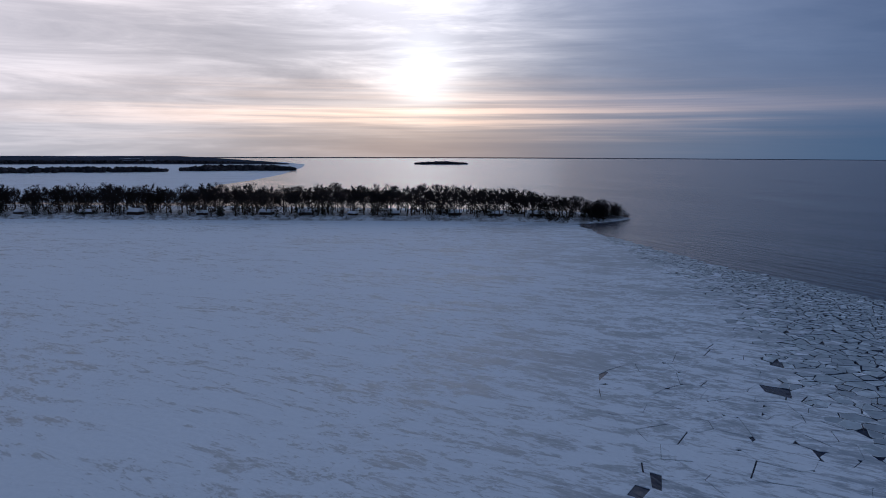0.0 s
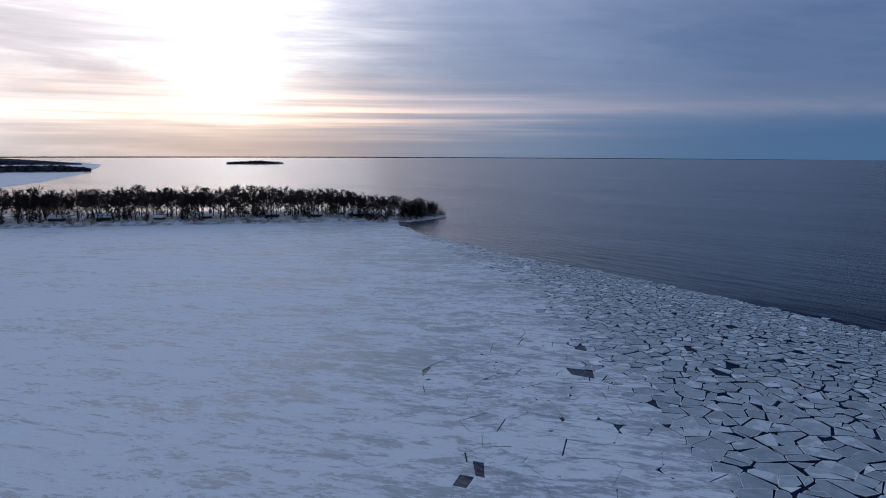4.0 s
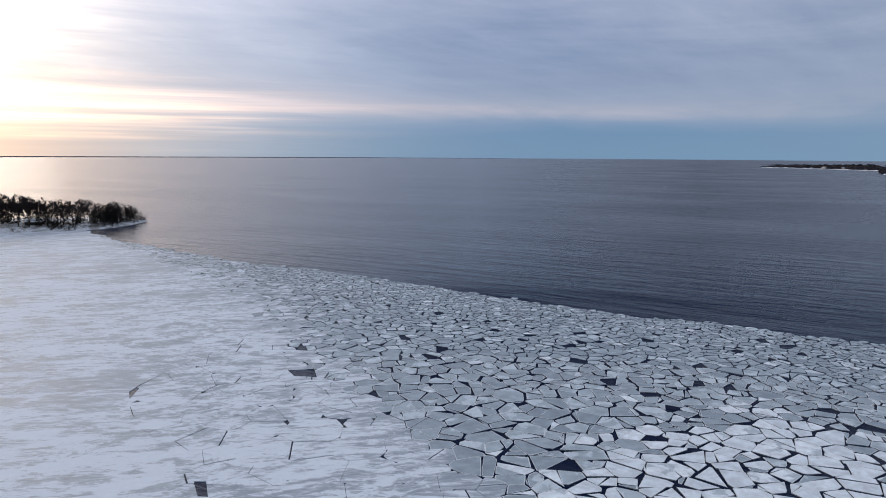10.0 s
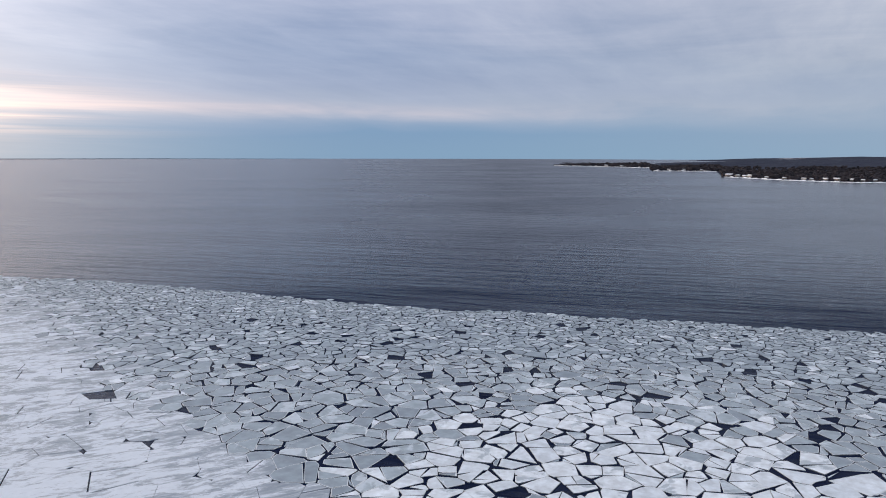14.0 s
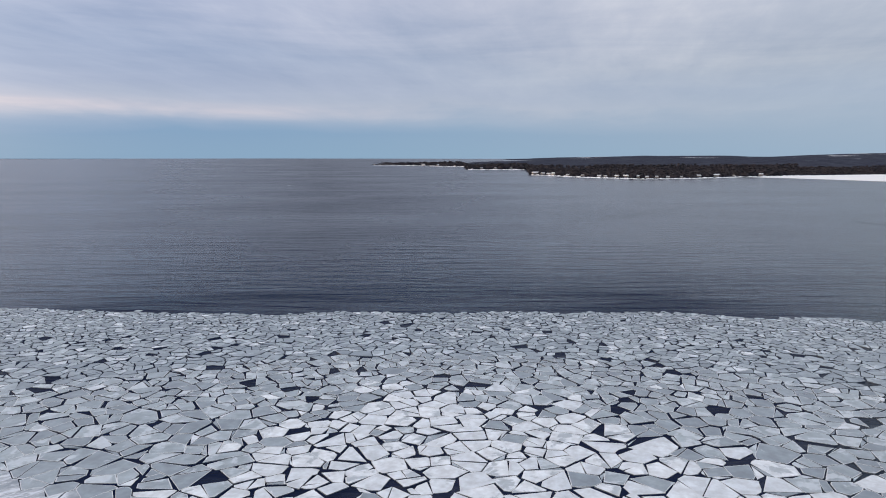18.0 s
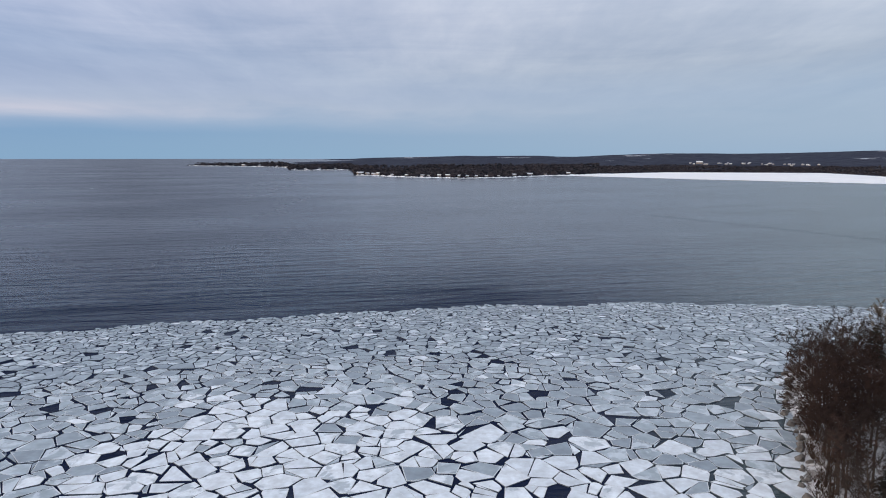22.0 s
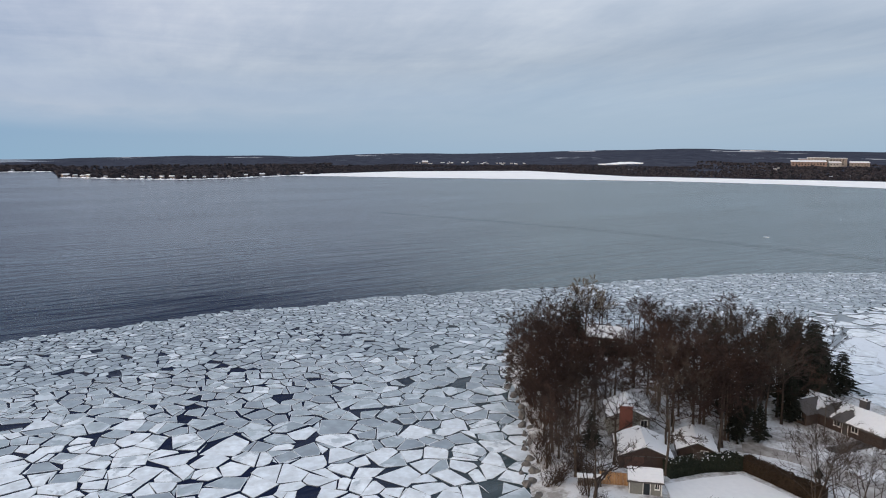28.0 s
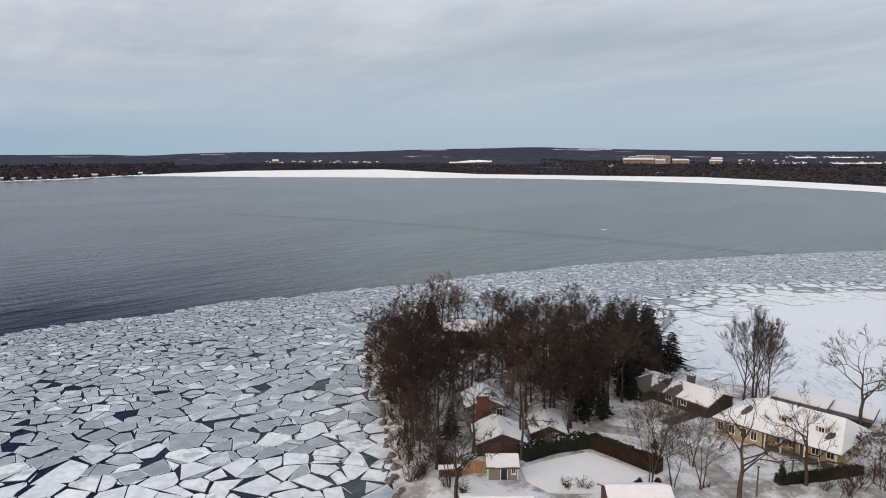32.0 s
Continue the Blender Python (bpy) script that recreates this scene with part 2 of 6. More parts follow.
def make_water():
    m, n, b = material("lake_water")
    p = world_pos(n)
    calm = n.noise(n.mapping(p, (0.004, 0.012, 1), (0, 0, -62)), 1.0, 4, 0.5, 0.8)
    ripple = n.noise(n.mapping(p, (0.11, 0.40, 1), (0, 0, -72)), 1.0, 5, 0.6, 0.35)
    swell = n.noise(n.mapping(p, (0.028, 0.15, 1), (0, 0, -70)), 1.0, 4, 0.55, 0.4)
    chop = n.noise(n.mapping(p, (0.30, 1.2, 1), (0, 0, -78)), 1.0, 3, 0.6, 0.2)
    crest = n.math("POWER", ripple, 2.0)
    hgt = n.math("ADD", n.math("MULTIPLY_ADD", crest, 1.2, n.math("MULTIPLY", chop, 0.14)), n.math("MULTIPLY", n.math("POWER", swell, 2.0), 4.2))
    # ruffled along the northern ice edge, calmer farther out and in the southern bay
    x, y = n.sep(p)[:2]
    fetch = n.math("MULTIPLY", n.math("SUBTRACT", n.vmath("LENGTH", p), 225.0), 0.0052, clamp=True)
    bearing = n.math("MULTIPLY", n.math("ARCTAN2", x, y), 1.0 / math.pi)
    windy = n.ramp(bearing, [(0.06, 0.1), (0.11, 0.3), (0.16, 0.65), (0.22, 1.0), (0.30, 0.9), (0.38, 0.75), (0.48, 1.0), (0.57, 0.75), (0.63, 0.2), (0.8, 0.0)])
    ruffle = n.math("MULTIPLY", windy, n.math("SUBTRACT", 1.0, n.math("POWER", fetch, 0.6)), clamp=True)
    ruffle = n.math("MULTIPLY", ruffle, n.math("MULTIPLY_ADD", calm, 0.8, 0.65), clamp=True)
    amount = n.math("MULTIPLY", n.ramp(calm, [(0.36, 0.30), (0.50, 0.40), (0.62, 0.52)]), n.math("MULTIPLY_ADD", fetch, -0.55, 1.02))
    # a gust lane out to the north-east
    lane = n.math("SUBTRACT", 1.0, n.math("MULTIPLY", n.math("ABSOLUTE", n.math("SUBTRACT", n.math("ARCTAN2", x, y), radians(59))), 3.2), clamp=True)
    lane = n.math("MULTIPLY", lane, n.math("MULTIPLY_ADD", calm, 1.4, 0.3))
    amount = n.math("MULTIPLY_ADD", lane, 0.42, amount)
    # a long wind line curving over the southern bay
    curve = n.math("MULTIPLY_ADD", n.math("MULTIPLY", x, x), 0.000744, n.math("MULTIPLY_ADD", x, 0.0369, -311.3))
    off = n.math("MULTIPLY_ADD", n.math("SUBTRACT", ripple, 0.5), 8.0, n.math("SUBTRACT", y, curve))
    line = n.math("SUBTRACT", 1.0, n.math("MULTIPLY", n.math("ABSOLUTE", off), 0.10), clamp=True)
    line = n.math("MULTIPLY", line, n.math("MULTIPLY", n.math("LESS_THAN", y, -90.0), n.math("GREATER_THAN", x, 150.0)))
    amount = n.math("MULTIPLY_ADD", line, 0.55, amount)
    # greener southern bay, its base colour lifted to stand for reflected sky
    bay_sheen = n.ramp(bearing, [(0.54, 0.0), (0.64, 1.0)])
    deep = n.mix(n.noise(n.mapping(p, (0.02, 0.05, 1)), 1.0, 3), (0.006, 0.010, 0.030, 1), (0.009, 0.016, 0.044, 1))
    n.put(n.mix(bay_sheen, deep, (0.036, 0.058, 0.062, 1)), b["Base Color"])
    n.put(n.math("MULTIPLY_ADD", lane, 0.14, n.math("MULTIPLY_ADD", calm, 0.08, n.math("MULTIPLY_ADD", fetch, 0.12, 0.055))), b["Roughness"])
    b["IOR"].default_value = 1.33
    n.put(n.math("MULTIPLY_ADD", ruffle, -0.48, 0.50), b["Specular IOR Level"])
    n.put(n.bump(hgt, amount, 1.0), b["Normal"])
    return m


def make_sheet():
    """Snow-covered lake ice with wind-swept grey streaks, greyer towards the broken edge."""
    m, n, b = material("snow_ice")
    p = world_pos(n)
    x, y = n.sep(p)[:2]
    warp = n.noise(n.mapping(p, (0.02, 0.02, 1)), 1.0, 2)
    q = n.vmath("ADD", p, n.combine(n.math("MULTIPLY", warp, 26.0), n.math("MULTIPLY", warp, -18.0), 0.0))
    s1 = n.noise(n.mapping(q, (0.065, 0.19, 1), (0, 0, -24)), 1.0, 7, 0.62, 0.9)
    s2 = n.noise(n.mapping(q, (0.21, 0.52, 1), (0, 0, -30)), 1.0, 7, 0.66, 0.9)
    s3 = n.noise(n.mapping(q, (0.42, 1.25, 1), (0, 0, -32)), 1.0, 5, 0.6, 1.2)
    patch = n.noise(n.mapping(p, (0.012, 0.02, 1)), 1.0, 3)
    # bare-ice share grows eastwards over the open part of the bay
    south = n.math("LESS_THAN", y, -60.0)
    east = n.math("MULTIPLY", n.math("SUBTRACT", x, n.math("MULTIPLY_ADD", y, 0.10, -75.0)), 0.0075, clamp=True)
    east = n.math("MULTIPLY", east, n.math("MULTIPLY_ADD", south, -0.8, 1.0))
    share = n.math("ADD", n.math("MULTIPLY", south, -0.05), n.math("ADD", n.math("MULTIPLY_ADD", east, 0.068, -0.042), n.math("MULTIPLY", n.math("SUBTRACT", patch, 0.5), 0.22)))
    f = n.math("ADD", n.math("MULTIPLY_ADD", s3, 0.3, n.math("ADD", n.math("MULTIPLY", s1, 0.34), n.math("MULTIPLY", s2, 0.36))), share)
    mask = n.ramp(f, [(0.488, 0.0), (0.528, 0.68), (0.585, 1.0)])
    grain = n.noise(p, 0.9, 5)
    snow = n.mix(grain, (0.56, 0.62, 0.70, 1), (0.68, 0.735, 0.81, 1))
    soft = n.ramp(n.math("ADD", n.math("MULTIPLY", s1, 0.6), n.math("MULTIPLY_ADD", s2, 0.4, n.math("MULTIPLY", share, 1.2))), [(0.44, 0.0), (0.66, 0.6)])
    snow = n.mix(soft, snow, (0.48, 0.52, 0.57, 1))
    ice = n.mix(n.noise(p, 0.35, 5), (0.165, 0.20, 0.25, 1), (0.34, 0.39, 0.45, 1))
    n.put(n.mix(mask, snow, ice), b["Base Color"])
    n.put(n.math("MULTIPLY_ADD", mask, -0.30, 0.74), b["Roughness"])
    n.put(n.bump(n.math("ADD", n.math("MULTIPLY", s1, 1.4), n.math("MULTIPLY", grain, 0.35)), 0.5, 0.25), b["Normal"])
    return m


def make_floe(name, tone0, tone1, blotch, blot_at, rough):
    m, n, b = material(name)
    p = world_pos(n)
    r = island(n)
    o = n.node("ShaderNodeObjectInfo").outputs["Random"]
    pick = n.math("FRACT", n.math("ADD", r, o))
    tone = n.mix(pick, tone0 + (1,), tone1 + (1,))
    big = n.noise(p, 0.28, 6, 0.6, 0.4)
    f = n.math("ADD", big, n.math("MULTIPLY", n.math("SUBTRACT", pick, 0.5), 0.22))
    mask = n.ramp(f, [(blot_at, 0.0), (blot_at + 0.06, 1.0)])
    cloudy = n.noise(p, 0.5, 3, 0.5)
    tone = n.mix(1.0, tone, n.ramp(cloudy, [(0.35, 0.86), (0.65, 1.14)]), "MULTIPLY")
    tone = n.mix(n.math("MULTIPLY", mask, 0.85), tone, blotch + (1,))
    soft = n.noise(p, 1.3, 5)
    tone = n.mix(0.5, tone, n.mix(1.0, tone, n.ramp(soft, [(0.3, 0.82), (0.7, 1.15)]), "MULTIPLY"))
    n.put(tone, b["Base Color"])
    n.put(n.math("MULTIPLY_ADD", soft, 0.2, rough - 0.1), b["Roughness"])
    n.put(n.bump(soft, 0.25, 0.05), b["Normal"])
    return m


def make_roof_snow():
    m, n, b = material("roof_snow")
    p = world_pos(n)
    g = n.noise(p, 1.2, 5)
    n.put(n.mix(g, (0.60, 0.62, 0.655, 1), (0.73, 0.745, 0.77, 1)), b["Base Color"])
    b["Roughness"].default_value = 0.75
    n.put(n.bump(g, 0.4, 0.08), b["Normal"])
    return m


def make_ground():
    """Trodden garden snow with leaf litter and earth showing through."""
    m, n, b = material("garden_snow")
    p = world_pos(n)
    g = n.noise(p, 0.22, 7, 0.65, 0.3)
    fine_g = n.noise(p, 2.2, 5)
    snow = n.mix(fine_g, (0.54, 0.565, 0.605, 1), (0.68, 0.70, 0.735, 1))
    litter = n.mix(fine_g, (0.09, 0.08, 0.07, 1), (0.28, 0.27, 0.26, 1))
    f = n.math("ADD", n.math("MULTIPLY", g, 0.75), n.math("MULTIPLY", fine_g, 0.25))
    n.put(n.mix(n.ramp(f, [(0.445, 0.0), (0.57, 0.9)]), snow, litter), b["Base Color"])
    b["Roughness"].default_value = 0.8
    n.put(n.bump(n.math("ADD", g, n.math("MULTIPLY", fine_g, 0.3)), 0.6, 0.3), b["Normal"])
    return m


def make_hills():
    """Leafless woodland on rolling land with snowy clearings, seen from far off, its colour blued for haze."""
    m, n, b = material("haze_blue_wooded_hills")
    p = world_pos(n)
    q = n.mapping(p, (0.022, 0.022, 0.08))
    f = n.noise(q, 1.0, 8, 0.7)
    # the blue of hazy air is painted into these base colours
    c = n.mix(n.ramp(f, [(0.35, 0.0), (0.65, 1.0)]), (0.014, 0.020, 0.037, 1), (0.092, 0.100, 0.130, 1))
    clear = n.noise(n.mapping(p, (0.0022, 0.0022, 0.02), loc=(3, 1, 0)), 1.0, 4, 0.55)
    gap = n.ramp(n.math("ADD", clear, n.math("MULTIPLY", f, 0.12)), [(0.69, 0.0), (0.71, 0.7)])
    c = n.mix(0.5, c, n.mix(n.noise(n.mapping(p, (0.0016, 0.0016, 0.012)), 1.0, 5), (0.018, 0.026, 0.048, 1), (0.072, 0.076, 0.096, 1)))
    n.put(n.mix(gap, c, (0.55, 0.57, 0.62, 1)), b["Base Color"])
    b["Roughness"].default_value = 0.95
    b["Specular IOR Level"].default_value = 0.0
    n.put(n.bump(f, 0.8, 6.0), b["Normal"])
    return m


WATER, SHEET, GROUND, ROOF_SNOW, HILLS = make_water(), make_sheet(), make_ground(), make_roof_snow(), make_hills()
FLOE_GREY = make_floe("grey_floe_ice", (0.20, 0.245, 0.295), (0.345, 0.41, 0.465), (0.52, 0.585, 0.65), 0.575, 0.42)
FLOE_WHITE = make_floe("white_floe_snow", (0.56, 0.62, 0.69), (0.69, 0.745, 0.805), (0.35, 0.41, 0.47), 0.60, 0.6)
REFROZEN = plain("refrozen_skin_ice", (0.10, 0.125, 0.15), (0.24, 0.285, 0.33), 0.3, 0.4)
FLOE_RIM = plain("frosted_floe_rim", (0.50, 0.54, 0.58), (0.66, 0.70, 0.74), 0.8, 0.7)
FLOE_SIDE = plain("floe_side_ice", (0.07, 0.09, 0.11), (0.17, 0.20, 0.23), 1.5, 0.4)
BARK = plain("grey_brown_bark", (0.035, 0.028, 0.024), (0.085, 0.068, 0.056), 3.0, 0.9, 0.4, per=0.3, spec=0.12)
TWIG = plain("brown_twigs", (0.030, 0.025, 0.023), (0.066, 0.054, 0.047), 1.5, 0.9, per=0.5, spec=0.12)
TWIG_RED = plain("reddish_twigs", (0.027, 0.018, 0.016), (0.058, 0.039, 0.033), 1.5, 0.9, per=0.5, spec=0.12)
TWIG_PALE = plain("pale_grey_twigs", (0.10, 0.085, 0.066), (0.19, 0.165, 0.13), 1.5, 0.9, per=0.3, spec=0.12)
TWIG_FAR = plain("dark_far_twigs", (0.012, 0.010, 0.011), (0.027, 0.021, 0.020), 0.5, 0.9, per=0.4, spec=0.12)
NEEDLE = plain("dark_needles", (0.010, 0.012, 0.010), (0.025, 0.029, 0.023), 2.0, 0.85, per=0.3, spec=0.12)
HEDGE_GREEN = plain("evergreen_hedge_leaves", (0.008, 0.012, 0.009), (0.028, 0.034, 0.024), 3.0, 0.85, spec=0.12)
HEDGE_BROWN = plain("brown_hedge_twigs", (0.018, 0.013, 0.009), (0.045, 0.032, 0.022), 3.0, 0.9, spec=0.12)
WALL_BROWN = plain("brown_siding", (0.028, 0.017, 0.014), (0.05, 0.031, 0.025), 4.0, 0.8, 0.2)
WALL_GREY = plain("grey_green_siding", (0.15, 0.155, 0.14), (0.20, 0.205, 0.185), 4.0, 0.75, 0.15)
WALL_DARK = plain("dark_red_siding", (0.055, 0.028, 0.024), (0.085, 0.045, 0.038), 4.0, 0.8, 0.2)
WALL_YELLOW = plain("yellow_stone_wall", (0.24, 0.20, 0.12), (0.36, 0.31, 0.20), 2.5, 0.8, 0.3)
BRICK = plain("red_brick", (0.11, 0.038, 0.028), (0.18, 0.068, 0.05), 6.0, 0.85, 0.3)
SHINGLE = plain("dark_shingles", (0.045, 0.042, 0.044), (0.085, 0.080, 0.080), 5.0, 0.85, 0.3)
TRIM = plain("white_painted_trim", (0.62, 0.62, 0.60), (0.76, 0.76, 0.74), 5.0, 0.5)
FENCE_WOOD = plain("new_cedar_boards", (0.27, 0.15, 0.065), (0.40, 0.24, 0.11), 4.0, 0.7, 0.2, per=0.4)
ROADWAY = plain("slushy_track", (0.09, 0.078, 0.066), (0.42, 0.41, 0.41), 0.7, 0.6, 0.3)
ASPHALT = plain("wet_asphalt", (0.040, 0.040, 0.042), (0.075, 0.075, 0.078), 2.0, 0.5, 0.2)
POLE_WOOD = plain("weathered_pole_wood", (0.055, 0.045, 0.038), (0.11, 0.095, 0.08), 3.0, 0.9)
ROCK = plain("shore_stone", (0.06, 0.058, 0.058), (0.17, 0.165, 0.16), 1.5, 0.9, 0.4)
FAR_WALL = plain("far_house_wall", (0.22, 0.19, 0.17), (0.36, 0.33, 0.30), 0.2, 0.8, per=0.8)
FAR_BRICK = plain("far_brick_wall", (0.17, 0.115, 0.095), (0.26, 0.19, 0.165), 0.2, 0.8)
SNOW_FAR = plain("far_snow_field", (0.74, 0.76, 0.79), (0.86, 0.88, 0.90), 0.05, 0.8)


def make_glass():
    m, n, b = material("window_glass")
    b["Base Color"].default_value = (0.02, 0.025, 0.03, 1)
    b["Roughness"].default_value = 0.06
    n.put(n.bump(n.noise(world_pos(n), 1.0, 2), 0.05, 0.02), b["Normal"])
    return m


GLASS = make_glass()
PALE_WALL = plain("pale_render_wall", (0.25, 0.235, 0.225), (0.36, 0.345, 0.33), 0.3, 0.8)


# ---- mesh helpers ----
class Shape:
    """Vertices and faces gathered for one mesh."""

    def __init__(self):
        self.v, self.f, self.m = [], [], []

    def face(self, pts, mat=0):
        k = len(self.v)
        self.v += [tuple(p) for p in pts]
        self.f.append(tuple(range(k, k + len(pts))))
        self.m.append(mat)

    def box(self, x0, x1, y0, y1, z0, z1, mat=0):
        k = len(self.v)
        self.v += [(x, y, z) for z in (z0, z1) for x, y in ((x0, y0), (x1, y0), (x1, y1), (x0, y1))]
        for q in ((3, 2, 1, 0), (4, 5, 6, 7), (0, 1, 5, 4), (1, 2, 6, 5), (2, 3, 7, 6), (3, 0, 4, 7)):
            self.f.append(tuple(k + i for i in q))
            self.m.append(mat)

    def prism(self, base, z0, z1, mat=0, side=None, bottom=False):
        """An upright prism over a flat outline (counter-clockwise)."""
        k, c = len(self.v), len(base)
        self.v += [(x, y, z0) for x, y in base] + [(x, y, z1) for x, y in base]
        self.f.append(tuple(k + c + i for i in range(c)))
        self.m.append(mat)
        for i in range(c):
            j = (i + 1) % c
            self.f.append((k + i, k + j, k + c + j, k + c + i))
            self.m.append(mat if side is None else side)
        if bottom:
            self.f.append(tuple(k + i for i in reversed(range(c))))
            self.m.append(mat)

    def solid(self, ring0, ring1, mat=0):
        """A closed body between two rings of the same count."""
        k, c = len(self.v), len(ring0)
        self.v += [tuple(p) for p in ring0] + [tuple(p) for p in ring1]
        self.f.append(tuple(k + i for i in reversed(range(c))))
        self.f.append(tuple(k + c + i for i in range(c)))
        self.m += [mat, mat]
        for i in range(c):
            j = (i + 1) % c
            self.f.append((k + i, k + j, k + c + j, k + c + i))
            self.m.append(mat)

    def tube(self, a, b, ra, rb, sides=4, mat=0):
        a, b = Vector(a), Vector(b)
        d = (b - a)
        if d.length < 1e-6:
            return
        d.normalize()
        u = d.orthogonal().normalized()
        w = d.cross(u)
        k = len(self.v)
        for c, r in ((a, ra), (b, rb)):
            for i in range(sides):
                t = 2 * math.pi * i / sides
                self.v.append(tuple(c + (u * math.cos(t) + w * math.sin(t)) * r))
        for i in range(sides):
            j = (i + 1) % sides
            self.f.append((k + i, k + j, k + sides + j, k + sides + i))
            self.m.append(mat)

    def spike(self, a, b, r, mat=0):
        """A thin three-sided twig that ends in a point."""
        a, b = Vector(a), Vector(b)
        d = b - a
        u = d.orthogonal().normalized() * r
        w = d.normalized().cross(u)
        k = len(self.v)
        self.v += [tuple(a + u), tuple(a - u * 0.5 + w * 0.87), tuple(a - u * 0.5 - w * 0.87), tuple(b)]
        self.f += [(k, k + 1, k + 3), (k + 1, k + 2, k + 3), (k + 2, k, k + 3)]
        self.m += [mat] * 3

    def slip(self, a, b, r, mat=0):
        """The finest twig: a sliver."""
        a, b = Vector(a), Vector(b)
        u = (b - a).orthogonal().normalized() * r
        k = len(self.v)
        self.v += [tuple(a + u), tuple(a - u), tuple(b)]
        self.f.append((k, k + 1, k + 2))
        self.m.append(mat)

    def mesh(self, name, mats, smooth=False):
        me = bpy.data.meshes.new(name)
        me.from_pydata(self.v, [], self.f)
        for m in mats:
            me.materials.append(m)
        if len(mats) > 1:
            me.polygons.foreach_set("material_index", self.m)
        if smooth:
            me.polygons.foreach_set("use_smooth", [True] * len(me.polygons))
        me.update()
        return me


def part(name, shape, mats, parent=None, label="", smooth=False):
    """Links one mesh object, under a thing or a part."""
    ob = new(name, shape.mesh(name, mats if isinstance(mats, (list, tuple)) else [mats], smooth))
    if parent is not None:
        ob.parent = parent
    if label:
        tagged(ob, label=label)
    return ob


class Maker:
    """Builds a thing once and copies it to each further place."""

    def __init__(self, build):
        self.build, self.first = build, None

    def place(self, m):
        if self.first is None:
            self.first = self.build()
            self.first.matrix_basis = Matrix.LocRotScale(m.translation, m.to_quaternion(), None)
            return self.first
        return copy_thing(self.first, m)


def at(x, y, z, turn=0.0, size=1.0, tall=None):
    return Matrix.LocRotScale((x, y, z), Euler((0, 0, radians(turn))), (size, size, tall if tall else size))


def inside(p, poly):
    x, y = p
    c = False
    for (x0, y0), (x1, y1) in zip(poly, poly[1:] + poly[:1]):
        if (y0 > y) != (y1 > y) and x < (x1 - x0) * (y - y0) / (y1 - y0) + x0:
            c = not c
    return c


def along(table, v):
    """Straight-line interpolation in a table of (key, value) with rising keys."""
    return float(np.interp(v, [a for a, _ in table], [b for _, b in table]))


def polar(az, d):
    return d * math.sin(radians(az)), d * math.cos(radians(az))


# ---- water, out to the horizon ----
s = Shape()
s.prism([polar(-i * 5, 4900) for i in range(72)], -6, 0)
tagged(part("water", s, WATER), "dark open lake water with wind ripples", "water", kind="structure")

# ---- plan of the ice and the land ----
# eastern edge of the pack: x for each y
EDGE = [(-480, 150), (-334, 193), (-281, 204), (-222, 214), (-170, 222), (-125, 217), (-60, 211), (-38, 212), (-20, 207),
        (10, 201), (41, 190), (67, 178), (96, 168), (112, 160), (131, 153), (165, 142), (207, 131), (237, 123), (274, 106),
        (322, 97), (379, 84), (423, 84), (470, 84)]
# where whole ice gives way to broken floes
BREAK = [(-480, 70), (-300, 112), (-243, 141), (-200, 160), (-169, 156), (-150, 152), (-130, 142), (-112, 122), (-105, 60), (-30, 48), (50, 52),
         (68, 55), (80, 58), (96, 59), (123, 61), (154, 68), (195, 76), (281, 80), (412, 80), (470, 82)]
LAND = [(79, -33), (92, -38), (105, -43), (123, -47), (145, -54), (160, -68), (160, -90), (138, -103), (110, -108), (92, -108),
        (84, -117), (70, -119), (52, -117), (20, -130), (-60, -160), (-300, -240), (-420, -120), (-300, -40), (-120, 0), (-30, 4), (20, -8), (52, -22)]
HOLES = [[(28.9, 91.0), (30.3, 90.0), (28.9, 85.4), (27.9, 86.4)], [(25.9, 87.3), (27.6, 86.0), (25.6, 83.2), (24.0, 84.5)],
         [(60.8, 127.9), (65.5, 125.2), (63.4, 120.0), (60.1, 123.5)], [(107.5, 84.8), (110.8, 82.9), (106.8, 80.2), (105.7, 81.2)]]


def clip(poly, px, py, nx, ny):
    """Splits a convex outline by a line; returns the side of the normal and the other side."""
    a, b = [], []
    c = len(poly)
    for i in range(c):
        p, q = poly[i], poly[(i + 1) % c]
        dp = (p[0] - px) * nx + (p[1] - py) * ny
        dq = (q[0] - px) * nx + (q[1] - py) * ny
        (a if dp >= 0 else b).append(p)
        if (dp >= 0) != (dq >= 0):
            t = dp / (dp - dq)
            r = (p[0] + (q[0] - p[0]) * t, p[1] + (q[1] - p[1]) * t)
            a.append(r)
            b.append(r)
    return a, b


def area(poly):
    return 0.5 * sum(p[0] * q[1] - q[0] * p[1] for p, q in zip(poly, poly[1:] + poly[:1]))


def middle(poly):
    return sum(p[0] for p in poly) / len(poly), sum(p[1] for p in poly) / len(poly)


ice_rng = random.Random(11)


def edge_x(x, y):
    """Ragged outer edge of the pack."""
    return along(EDGE, y) + 1.8 * noise.noise((x * 0.15, y * 0.15, 3.0)) + 2.5 * noise.noise((x * 0.03, y * 0.03, 8.0)) + 0.8 * noise.noise((x * 0.6, y * 0.6, 6.0))


def break_x(y):
    """Where the solid ice ends, with its bays and spurs."""
    return along(BREAK, y) + 4.0 * noise.noise((y * 0.05, 4.0, 1.0)) + 2.0 * noise.noise((y * 0.17, 4.0, 5.0))


